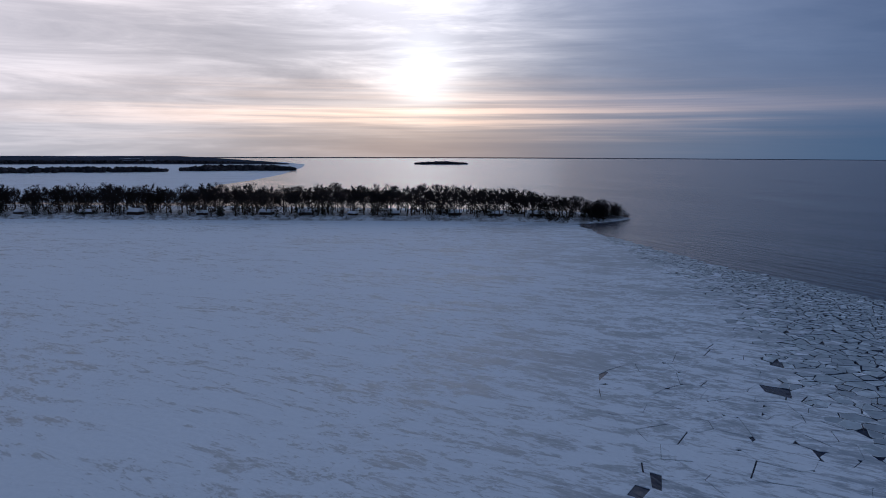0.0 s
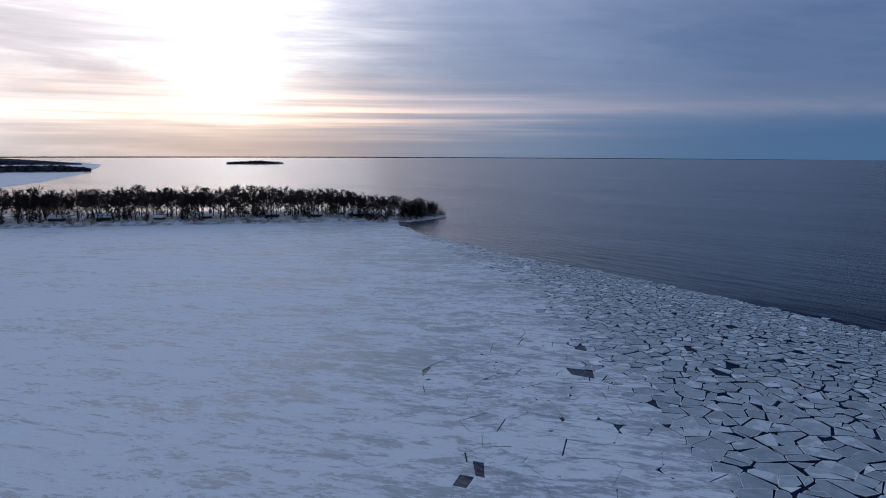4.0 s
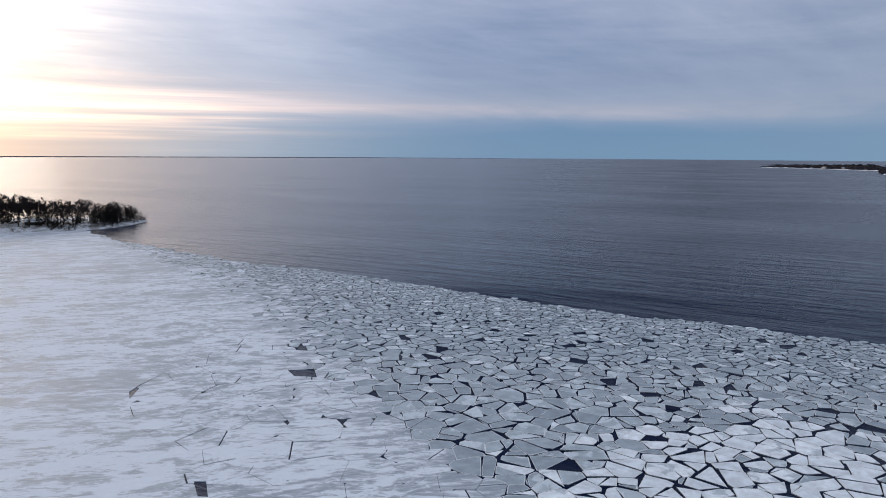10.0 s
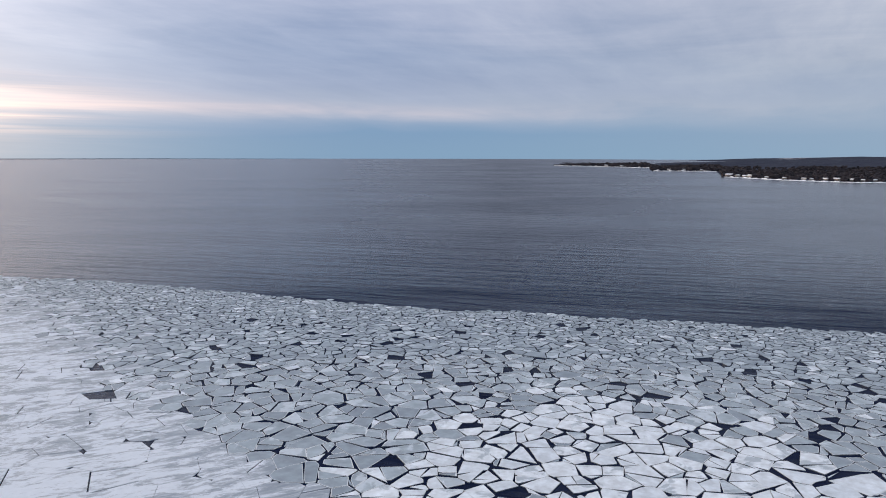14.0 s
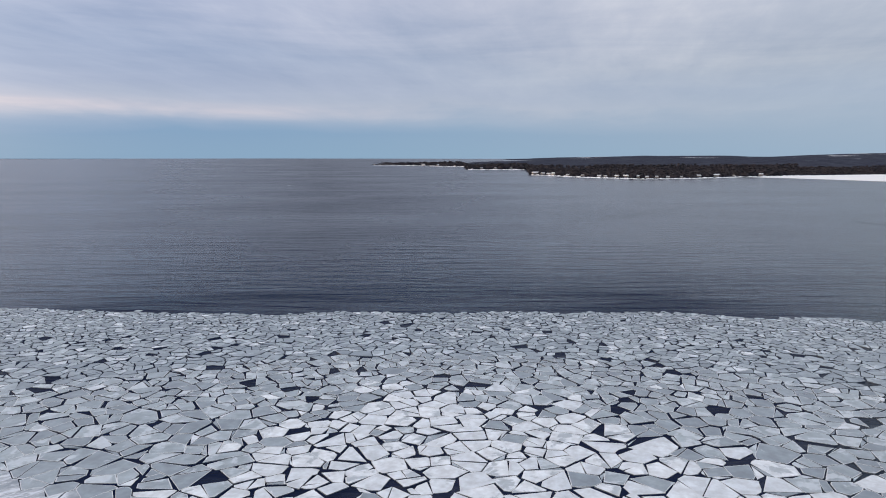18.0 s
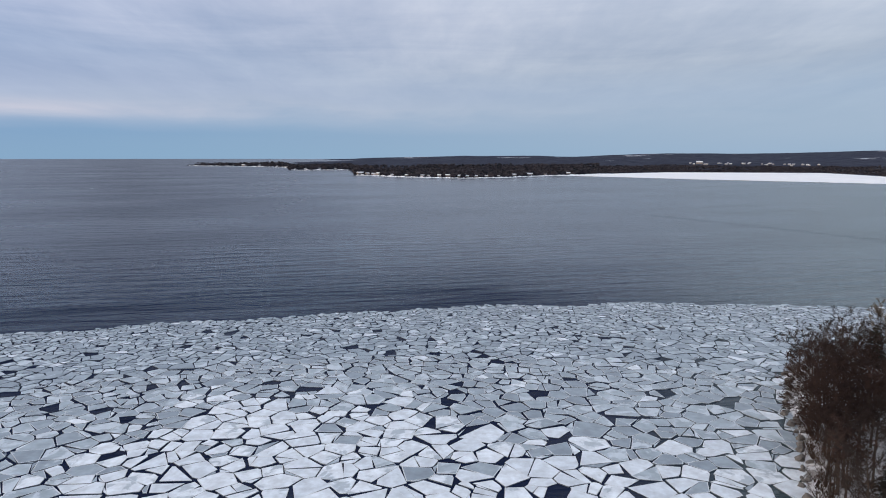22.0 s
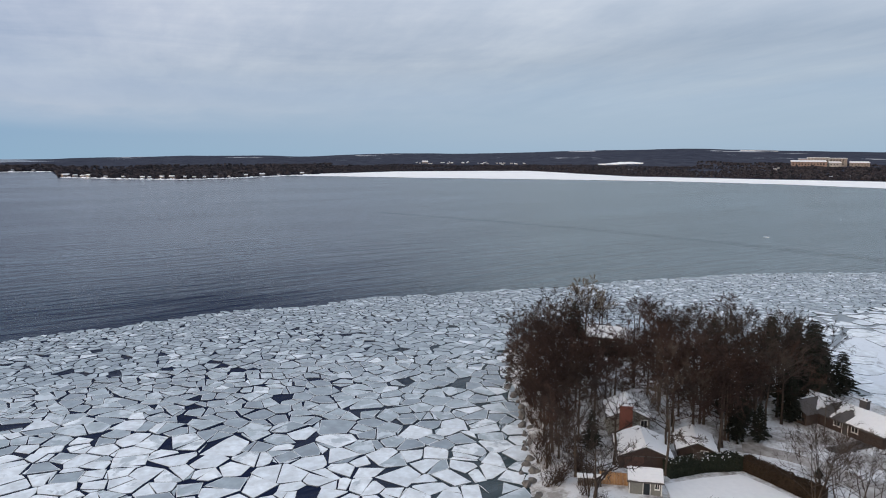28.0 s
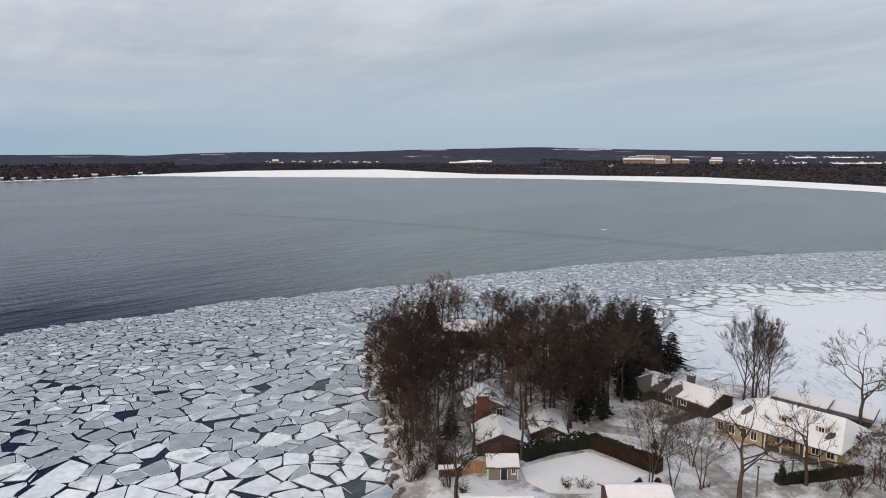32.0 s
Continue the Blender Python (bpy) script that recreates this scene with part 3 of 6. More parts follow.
def solid_x(y):
    """The line up to which the ice is one uncracked sheet."""
    b = along(BREAK, y)
    if y < -104:
        return b - 13
    return b - 34 * max(0.0, min(1.0, (165 - y) / 30)) + 2


def piece_size(x, y):
    """Usual width of the pieces at a place, in metres."""
    b, e, d = break_x(y), along(EDGE, y), math.hypot(x, y)
    if y < -104:
        return along([(-13, 9.0), (3, 6.5), (7, 2.6), (40, 2.0)], x - b)
    if x < b - 3:
        return 8.0
    k = max(0.0, min(1.0, (e - x) / 95.0))
    side = 1.25 + 2.9 * k ** 0.85
    if 96 < d < 128 and x > b + 6:
        side *= 1.12
    return max(side, d / 105.0 * 0.95)


# seeds of the pieces, denser towards the open water
GRID = 3.0
seeds, bucket = [], {}


def crowded(x, y, r):
    i0, j0 = int(x // GRID), int(y // GRID)
    span = int(r // GRID) + 1
    for i in range(i0 - span, i0 + span + 1):
        for j in range(j0 - span, j0 + span + 1):
            for k in bucket.get((i, j), ()):
                sx, sy, sr = seeds[k]
                if (sx - x) ** 2 + (sy - y) ** 2 < (0.5 * (r + sr)) ** 2:
                    return True
    return False


for _ in range(70000):
    y = -400 + 870 * ice_rng.random()
    e, lo = along(EDGE, y), solid_x(y) - 6
    x = e + 4 - (e + 4 - lo) * ice_rng.random() ** 1.5
    if x * x + y * y < 62 * 62 and y > -30 or inside((x, y), LAND) or math.degrees(math.atan2(x, y)) > 152:
        continue
    r = piece_size(x, y) * 0.74 * ice_rng.choice((0.55, 0.75, 0.9, 1.05, 1.3, 1.75))
    if not crowded(x, y, r):
        bucket.setdefault((int(x // GRID), int(y // GRID)), []).append(len(seeds))
        seeds.append((x, y, r))


def cell(k, gap):
    """The piece round a seed: halfway to every neighbour, less the gap; gap: width from the two seeds' numbers."""
    x, y, r = seeds[k]
    reach = r * 2.4 + 3.0
    near = []
    span = int(reach // GRID) + 1
    i0, j0 = int(x // GRID), int(y // GRID)
    for i in range(i0 - span, i0 + span + 1):
        for j in range(j0 - span, j0 + span + 1):
            for q in bucket.get((i, j), ()):
                if q != k:
                    near.append(((seeds[q][0] - x) ** 2 + (seeds[q][1] - y) ** 2, q))
    near.sort()
    h = r * 1.25 + 0.6
    poly = [(x + h * math.cos(0.3 + 0.785 * i), y + h * math.sin(0.3 + 0.785 * i)) for i in range(8)]
    for d2, q in near[:16]:
        far = max((p[0] - x) ** 2 + (p[1] - y) ** 2 for p in poly)
        if d2 > 4 * far or d2 < 1e-6:
            break
        sx, sy, sr = seeds[q]
        d = math.sqrt(d2)
        nx, ny = (x - sx) / d, (y - sy) / d
        share = 0.5 + 0.22 * (r - sr) / (r + sr)
        w = d * share - gap(min(k, q), max(k, q))
        poly = clip(poly, x - nx * w, y - ny * w, nx, ny)[0]
        if len(poly) < 3:
            return poly
    return poly


def pair_gap(choices):
    return lambda a, b: choices[(a * 7919 + b * 104729) % len(choices)]


CRACKS = pair_gap((0.0, 0.0, 0.0, 0.03, 0.02, 0.06, 0.04, 0.13, 0.05))
WIDE = pair_gap((0.03, 0.05, 0.07, 0.10, 0.17, 0.05, 0.04, 0.27))
FINE = pair_gap((0.03, 0.05, 0.07, 0.10, 0.04, 0.16))
FUSED = pair_gap((0.0, 0.01, 0.02, 0.0, 0.04, 0.07))
SLAB = pair_gap((0.25, 0.5, 0.8, 0.4, 1.1))


def tidy(poly):
    """Drops corners that lie almost together."""
    out = []
    for p in poly:
        if not out or math.hypot(p[0] - out[-1][0], p[1] - out[-1][1]) > 0.12:
            out.append(p)
    return out


def shrink(poly, gap, turn):
    if len(poly) < 3:
        return poly
    cx, cy = middle(poly)
    r = math.sqrt(max(area(poly), 0.05))
    k = max(0.55, 1 - gap / r)
    c, s_ = math.cos(turn), math.sin(turn)
    return [(cx + ((x - cx) * c - (y - cy) * s_) * k, cy + ((x - cx) * s_ + (y - cy) * c) * k) for x, y in poly]


def blunt(poly, chance=0.3):
    """Breaks off some corners."""
    out, c = [], len(poly)
    for i in range(c):
        p, a, b = poly[i], poly[i - 1], poly[(i + 1) % c]
        if ice_rng.random() < chance:
            t, u = ice_rng.uniform(0.06, 0.3), ice_rng.uniform(0.06, 0.3)
            out.append((p[0] + (a[0] - p[0]) * t, p[1] + (a[1] - p[1]) * t))
            out.append((p[0] + (b[0] - p[0]) * u, p[1] + (b[1] - p[1]) * u))
        else:
            out.append(p)
    return tidy(out)


chips = []


def sharp(poly):
    """Fewer and sharper corners, which leaves wedges of water between the pieces."""
    poly = tidy(poly)
    want = ice_rng.choice((4, 4, 4, 5, 5, 6))
    while len(poly) > want:
        c = len(poly)
        cut = [abs(area([poly[i - 1], poly[i], poly[(i + 1) % c]])) * ice_rng.uniform(0.6, 1.6) for i in range(c)]
        i = cut.index(min(cut))
        bit = [poly[i - 1], poly[i], poly[(i + 1) % c]]
        if area(bit) > 0.35 and ice_rng.random() < 0.5:
            chips.append(shrink(bit, 0.22, ice_rng.gauss(0, 0.1)))
        poly = poly[:i] + poly[i + 1:]
    return poly


def cracked(poly, size):
    """Straight breaks through the larger pieces give shards with sharp corners."""
    if len(poly) < 3:
        return []
    a = area(poly)
    if a < 2.2 or ice_rng.random() > (0.8 if a > size * size * 1.0 else 0.4):
        return [poly]
    cx, cy = middle(poly)
    far, best = 0.0, (1.0, 0.0)
    for i, p in enumerate(poly):
        for q in poly[i + 1:]:
            dd = math.hypot(p[0] - q[0], p[1] - q[1])
            if dd > far:
                far, best = dd, ((q[0] - p[0]) / dd, (q[1] - p[1]) / dd)
    t = math.atan2(best[1], best[0]) + ice_rng.gauss(0, 0.45)
    o, g = ice_rng.uniform(-0.2, 0.2) * far, ice_rng.choice((0.03, 0.06, 0.12))
    nx, ny = math.cos(t), math.sin(t)
    one = clip(poly, cx + nx * (o + g), cy + ny * (o + g), nx, ny)[0]
    two = clip(poly, cx + nx * (o - g), cy + ny * (o - g), nx, ny)[1]
    return [q for q in (one, two) if len(q) > 2 and area(q) > 0.4]


def floe_shape(shape, poly, z, rim):
    """Top with a frosted rim, and broken sides."""
    if rim <= 0 or len(poly) < 3:
        shape.prism(poly, -0.12, z, 0, 2)
        return
    inner = shrink(poly, rim * 2.0, 0)
    k, c = len(shape.v), len(poly)
    shape.v += [(x, y, -0.12) for x, y in poly] + [(x, y, z) for x, y in poly] + [(x, y, z + 0.012) for x, y in inner]
    for i in range(c):
        j = (i + 1) % c
        shape.f += [(k + i, k + j, k + c + j, k + c + i), (k + c + i, k + c + j, k + 2 * c + j, k + 2 * c + i)]
        shape.m += [2, 1]
    shape.f.append(tuple(k + 2 * c + i for i in range(c)))
    shape.m.append(0)


def snowy(x, y):
    """Chance that a floe carries snow: the belt close under the camera, and the southern slabs."""
    d = math.hypot(x, y)
    a = math.degrees(math.atan2(x, y))
    reach = along([(20, 62), (40, 70), (47, 85), (54, 107), (64, 124), (74, 120), (84, 110), (92, 101), (104, 101), (110, 104), (118, 96)], a)
    reach += 9 * noise.noise((x * 0.09, y * 0.09, 2.0))
    return 0.93 if d < reach else (0.03 if d > reach + 9 else 0.3)


def holed(poly):
    """The pieces left of an outline once the open holes are cut away."""
    if len(poly) < 3:
        return []
    cx, cy = middle(poly)
    bits = [poly]
    for hole in HOLES:
        if abs(cy - hole[0][1]) > 12 and abs(cx - hole[0][0]) > 12:
            continue
        if area(hole) < 0:
            hole = hole[::-1]
        rest = []
        for keep in bits:
            for p, q in zip(hole, hole[1:] + hole[:1]):
                if len(keep) < 3:
                    break
                keep, out = clip(keep, p[0], p[1], -(q[1] - p[1]), q[0] - p[0])
                if len(out) >= 3 and area(out) > 0.01:
                    rest.append(out)
        bits = rest
    return bits


# the uncracked sheet, in rows
sheet, near_floes, plates = Shape(), [], []
far_grey, far_white, fused = Shape(), Shape(), Shape()


def rim_x(y):
    return solid_x(y) + (5 * noise.noise((y * 0.06, 0, 0)) if y < -104 else 0.0)


def sheet_block(y0, y1, step):
    """One slab of the sheet between two latitudes, along the broken line."""
    count = max(1, int(round((y1 - y0) / step)))
    ys = [y0 + (y1 - y0) * i / count for i in range(count + 1)]
    return [(-30, y0)] + [(rim_x(y), y) for y in ys] + [(-30, y1)]


for y0, y1, step in ((-480, -104.5, 3), (-104, 82, 3), (92, 505, 3)):
    sheet.prism(sheet_block(y0, y1, step), -0.2, 0.10)
for i in range(5):
    for b in holed(sheet_block(82 + 2 * i, 84 + 2 * i, 2)):
        sheet.prism(b, -0.2, 0.10)
sheet.prism([(-640, -480), (-30, -480), (-30, 505), (-640, 505)], -0.2, 0.10)

for k, (x, y, r) in enumerate(seeds):
    b, e = break_x(y), edge_x(x, y)
    d = math.hypot(x, y)
    if x > e:
        continue
    size = piece_size(x, y)
    if y < -104:
        if x < b + 5:
            q = cell(k, SLAB)
            if len(q) < 3 or area(q) < 1.0 or ice_rng.random() < 0.12:
                continue
            q = blunt(blunt(q, 0.8), 0.5)
            if len(q) > 2:
                far_white.prism(q, -0.12, 0.17 + ice_rng.uniform(0, 0.07), 0, 2)
            continue
        for q in cracked(cell(k, FINE), size):
            if len(q) > 2 and area(q) > 0.4:
                near_floes.append((d, sharp(q), 0.06 + ice_rng.uniform(0, 0.06), ice_rng.random() < 0.12))
        continue
    if x < b - 3 and y < 170:
        q = cell(k, CRACKS)
        s0, s1 = solid_x(y - 4), solid_x(y + 4)
        ln = math.hypot(s1 - s0, 8)
        if len(q) > 2:
            q = clip(q, (s0 + s1) / 2 - 0.03, y, 8 / ln, -(s1 - s0) / ln)[0]
        if len(q) > 2 and area(q) > 0.3:
            plates += [(b_, 0.106 + ice_rng.uniform(0, 0.012)) for b_ in holed(q)]
        continue
    # pieces still frozen together beside the sheet, looser farther out
    loose = max(0.0, min(1.0, (x - b) / along([(110, 12), (150, 26), (260, 30), (400, 12)], y)))
    tight = ice_rng.random() > loose
    q = cell(k, FUSED if tight else WIDE if d < 150 else FINE)
    if len(q) < 3 or area(q) < 0.3:
        continue
    for q in holed(q):
        for piece in cracked(q, size):
            if not tight and d < 190 and ice_rng.random() < 0.035 and area(piece) < 11:
                continue
            if not tight:
                piece = shrink(blunt(sharp(piece), 0.16), 0.03, ice_rng.gauss(0, 0.07))
            if len(piece) < 3 or area(piece) < 0.3:
                continue
            if tight and (d > 130 or loose < 0.5):
                fused.prism(piece, -0.12, 0.085 + ice_rng.uniform(0, 0.02))
                continue
            white = ice_rng.random() < snowy(x, y)
            near_floes.append((d, piece, 0.06 + ice_rng.uniform(0, 0.10), white))

for q in chips:
    x, y = middle(q)
    if area(q) > 0.12 and not inside((x, y), LAND):
        near_floes.append((math.hypot(x, y) + 60, q, 0.05 + ice_rng.uniform(0, 0.05), ice_rng.random() < 0.6 * snowy(x, y) + 0.1))

# refrozen grey skin between the southern slabs
skin = Shape()
for i in range(140):
    y0 = -390 + 2 * i
    skin.prism([(solid_x(y0) - 4, y0), (break_x(y0) + 4, y0), (break_x(y0 + 2) + 4, y0 + 2), (solid_x(y0 + 2) - 4, y0 + 2)], -0.12, 0.05)

ice_sheet = tagged(part("ice_sheet", sheet, SHEET), "solid snow-covered lake ice with grey windswept streaks", "lake ice", kind="structure")
for q, z in plates:
    s = Shape()
    s.prism(q, -0.2, z)
    part("ice_plate", s, SHEET, ice_sheet)
tagged(part("frozen_floes", fused, SHEET), "pale floes frozen together beside the solid ice", "ice floes", kind="stuff")
tagged(part("refrozen_ice", skin, REFROZEN), "grey refrozen ice between snowy slabs", "lake ice", kind="structure")
near_floes.sort(key=lambda v: v[0])
shown = [v for v in near_floes if v[0] > 80]
hidden = [v for v in near_floes if v[0] <= 80]
for d, q, z, white in shown[:300]:
    cx, cy = middle(q)
    s = Shape()
    floe_shape(s, [(x - cx, y - cy) for x, y in q], z, 0.10)
    ob = part("ice_floe", s, [FLOE_WHITE if white else FLOE_GREY, FLOE_RIM, FLOE_SIDE])
    ob.location = (cx, cy, 0)
    big = area(q) > 22
    tagged(ob, ("large " if big else "small " if area(q) < 6 else "") + ("angular ice floe under white snow" if white else "angular grey ice floe with frosted rim")
           + ", floating on dark water", "ice floe", "floating ice floes")
for d, q, z, white in shown[300:] + hidden:
    target = far_white if white else far_grey
    floe_shape(target, q, z, 0.09 if d < 150 else 0.0)
tagged(part("grey_ice_floes", far_grey, [FLOE_GREY, FLOE_RIM, FLOE_SIDE]), "pack of angular grey ice floes on dark water", "ice floes", kind="stuff")
tagged(part("white_ice_floes", far_white, [FLOE_WHITE, FLOE_RIM, FLOE_SIDE]), "snow-covered white ice floes in the pack", "ice floes", kind="stuff")


# ---- land ----
def edge_distance(p, poly):
    """Distance to an outline, positive inside."""
    x, y = p
    best = 1e9
    for (x0, y0), (x1, y1) in zip(poly, poly[1:] + poly[:1]):
        ex, ey = x1 - x0, y1 - y0
        t = max(0.0, min(1.0, ((x - x0) * ex + (y - y0) * ey) / (ex * ex + ey * ey)))
        best = min(best, math.hypot(x - x0 - ex * t, y - y0 - ey * t))
    return best if inside(p, poly) else -best


def land_height(p, poly, top, rise):
    d = edge_distance(p, poly) + 1.2 * noise.noise((p[0] * 0.2, p[1] * 0.2, 0.0))
    k = max(-1.0, min(1.0, d / rise))
    z = top * math.sin(k * math.pi / 2) if k > 0 else k * 1.2
    return z + (0.16 * noise.noise((p[0] * 0.11, p[1] * 0.11, 4.0)) + 0.05 * noise.noise((p[0] * 0.6, p[1] * 0.6, 4.0))) * max(0.0, k)


def mound(name, poly, box, step, top, rise, mat, label):
    x0, x1, y0, y1 = box
    nx, ny = int((x1 - x0) / step), int((y1 - y0) / step)
    sh = Shape()
    zs = [[land_height((x0 + i * step, y0 + j * step), poly, top, rise) for i in range(nx + 1)] for j in range(ny + 1)]
    sh.v = [(x0 + i * step, y0 + j * step, zs[j][i]) for j in range(ny + 1) for i in range(nx + 1)]
    for j in range(ny):
        for i in range(nx):
            if max(zs[j][i], zs[j][i + 1], zs[j + 1][i], zs[j + 1][i + 1]) > -0.9:
                a = j * (nx + 1) + i
                sh.f.append((a, a + 1, a + nx + 2, a + nx + 1))
                sh.m.append(0)
    return tagged(part(name, sh, mat, smooth=True), label, "ground", kind="structure")


GZ = 1.5
mound("ground", LAND, (-60, 172, -134, 12), 2.0, GZ, 6.0, GROUND, "snowy garden ground with leaf litter on the near point")
mound("ground_shore", [(-60, -160), (-300, -240), (-420, -120), (-300, -40), (-120, 0), (-61, 2), (-61, -150)], (-430, -60, -250, 8), 10.0, GZ, 6.0,
      GROUND, "snowy shore land")
POINT = [(-800, 456), (-560, 453), (-289, 448), (-180, 445), (-60, 442), (10, 440), (60, 436), (76, 426), (98, 433), (112, 444), (126, 462),
         (118, 486), (80, 505), (0, 520), (-200, 545), (-800, 590)]
mound("headland", POINT, (-760, 134, 412, 600), 5.0, 2.2, 9.0, GROUND, "low snowy shore of the wooded point")

# ---- far shores ----
SHORE = [(60, 2600), (63.0, 2440), (66, 2350), (70.6, 2160), (70.8, 1815), (75.7, 1830), (76.0, 1412), (80, 1300), (84.8, 1238), (88.5, 1300), (92.8, 1440),
         (95, 1520), (101, 1746), (112, 1878), (116, 1640), (120, 1477), (129.7, 1424), (137.5, 1424), (140, 1358), (149.6, 1146), (160, 900), (178, 780)]
SKYLINE = [(60, -0.8), (63, -0.78), (70, -0.66), (76, -0.58), (85, -0.30), (94, -0.32), (101, -0.08), (110, 0.0), (117, 0.22), (124, 0.40), (131, 0.27),
           (137, 0.16), (149, 0.10), (178, 0.10)]
REACH = 4600.0


def hill(az, d):
    """Height of the eastern land."""
    rs = along(SHORE, az)
    top = 45 + REACH * math.tan(radians(along(SKYLINE, az) + 0.05))
    k = max(0.0, (d - rs) / (REACH - rs))
    x, y = polar(az, d)
    return 1.2 + (top - 1.2) * k ** 0.85 + 5 * min(1.0, k * 8) * noise.noise((x * 0.0024, y * 0.0024, 0.5)) + 2 * min(1.0, k * 8) * noise.noise((x * 0.009, y * 0.009, 0.5))


def polar_land(name, azs, radii, height, mat, label):
    sh = Shape()
    for a in azs:
        for r in radii(a):
            sh.v.append((*polar(a, r), height(a, r)))
    c = len(radii(azs[0]))
    for i in range(len(azs) - 1):
        for j in range(c - 1):
            a = i * c + j
            sh.f.append((a, a + c, a + c + 1, a + 1))
            sh.m.append(0)
    return tagged(part(name, sh, mat, smooth=True), label, "land", kind="structure")


def fan(lo, hi, step):
    return [lo + step * i for i in range(int(round((hi - lo) / step)) + 1)]


def east_radii(a):
    rs = along(SHORE, a)
    return [rs - 4] + [rs + (4780 - rs) * (i / 36) ** 1.5 for i in range(37)]


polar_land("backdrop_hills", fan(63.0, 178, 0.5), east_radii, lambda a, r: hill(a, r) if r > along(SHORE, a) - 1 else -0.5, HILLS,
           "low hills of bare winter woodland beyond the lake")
# shore ice under the eastern woods
ICE_FRONT = [(76, 1395), (84.8, 1226), (88, 1286), (92.0, 1415), (95, 1388), (103, 1292), (113, 1255), (124.7, 1230), (131, 1195), (139.8, 1108), (149.6, 962), (160, 800), (178, 700)]
polar_land("shore_ice", fan(76.1, 178, 0.35), lambda a: [along(ICE_FRONT, a) + 7 * noise.noise((a * 1.3, 0, 0)) + 3 * noise.noise((a * 6.0, 2, 0)) + (0 if i else -2) + (along(SHORE, a) + 6 - along(ICE_FRONT, a)) * i / 3 for i in range(4)],
           lambda a, r: 0.35 if r > along(ICE_FRONT, a) - 5 else 0.1, SNOW_FAR, "white snow-covered shore ice along the far bank")

# snow bank along the waterline of the far capes
polar_land("snow_bank", fan(63.1, 96, 0.12), lambda a: [along(SHORE, a) - 9, along(SHORE, a) - 3, along(SHORE, a) + 8], lambda a, r: 0.02 if r < along(SHORE, a) - 8 else (0.9 + 1.0 * noise.noise((a * 3.1, 0, 0)) + 0.9 * noise.noise((a * 11.0, 0, 0))) * (1.0 if r < along(SHORE, a) else 1.2),
           SNOW_FAR, "snowy bank along the far waterline")

# western lands beyond the wooded point
WEST = [(-60, 2750), (-32.5, 2620), (-24, 2520), (-16, 2420), (-12.4, 2400)]
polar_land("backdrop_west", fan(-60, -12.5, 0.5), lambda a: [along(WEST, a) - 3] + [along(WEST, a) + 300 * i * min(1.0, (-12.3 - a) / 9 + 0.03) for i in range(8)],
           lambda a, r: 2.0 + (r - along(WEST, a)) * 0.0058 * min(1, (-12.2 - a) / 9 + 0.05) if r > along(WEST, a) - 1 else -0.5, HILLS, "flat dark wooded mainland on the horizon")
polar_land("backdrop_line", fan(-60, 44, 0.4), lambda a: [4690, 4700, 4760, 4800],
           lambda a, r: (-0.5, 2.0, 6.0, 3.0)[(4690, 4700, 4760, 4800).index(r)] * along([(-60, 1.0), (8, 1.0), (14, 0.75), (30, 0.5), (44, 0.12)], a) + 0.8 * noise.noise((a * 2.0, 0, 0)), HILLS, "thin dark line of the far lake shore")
s = Shape()
WEST_ICE = [(-225, 600), (-296, 908), (-293, 1075), (-312, 1349), (-392, 1936), (-468, 2361), (-560, 2600), (-645, 2849), (-900, 2900), (-2600, 2300), (-2900, 1400), (-1500, 560)]
s.prism([(x, y) for x, y in WEST_ICE], -0.2, 0.12)
tagged(part("bay_ice", s, SHEET), "snow-covered ice of the western bay", "lake ice", kind="structure")


def island_mesh(name, a0, a1, d, deep, label):
    c = 24
    ring0, ring1 = [], []
    for i in range(c):
        t = 2 * math.pi * i / c
        a = (a0 + a1) / 2 + (a1 - a0) / 2 * math.cos(t)
        r = d + deep / 2 * (1 + math.sin(t)) + 6 * noise.noise((i, 1, 1))
        ring0.append((*polar(a, r), -0.3))
        a = (a0 + a1) / 2 + (a1 - a0) / 2.06 * math.cos(t)
        ring1.append((*polar(a, d + deep / 2 * (1 + 0.9 * math.sin(t))), 1.4))
    sh = Shape()
    sh.solid(ring0[::-1], ring1[::-1])
    return tagged(part(name, sh, GROUND), label, "island", kind="structure")


island_mesh("island", -2.35, 2.1, 2390, 70, "small low wooded island in the lake")
island_mesh("island_strip", -60, -21.4, 1560, 60, "long low wooded island in the frozen bay")
island_mesh("island_bar", -20.8, -11.85, 1600, 90, "low wooded island at the ice edge")


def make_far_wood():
    m, n, b = material("haze_tinted_far_woodland")
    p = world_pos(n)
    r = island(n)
    # crown tones are greyed and blued to stand for distance haze
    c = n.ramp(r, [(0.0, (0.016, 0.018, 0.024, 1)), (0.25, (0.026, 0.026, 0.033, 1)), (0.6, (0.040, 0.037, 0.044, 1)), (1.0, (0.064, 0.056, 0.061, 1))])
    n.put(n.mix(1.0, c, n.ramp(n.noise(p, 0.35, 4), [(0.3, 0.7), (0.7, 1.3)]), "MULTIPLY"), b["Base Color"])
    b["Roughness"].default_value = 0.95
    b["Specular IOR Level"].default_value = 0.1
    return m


FAR_TREES = make_far_wood()


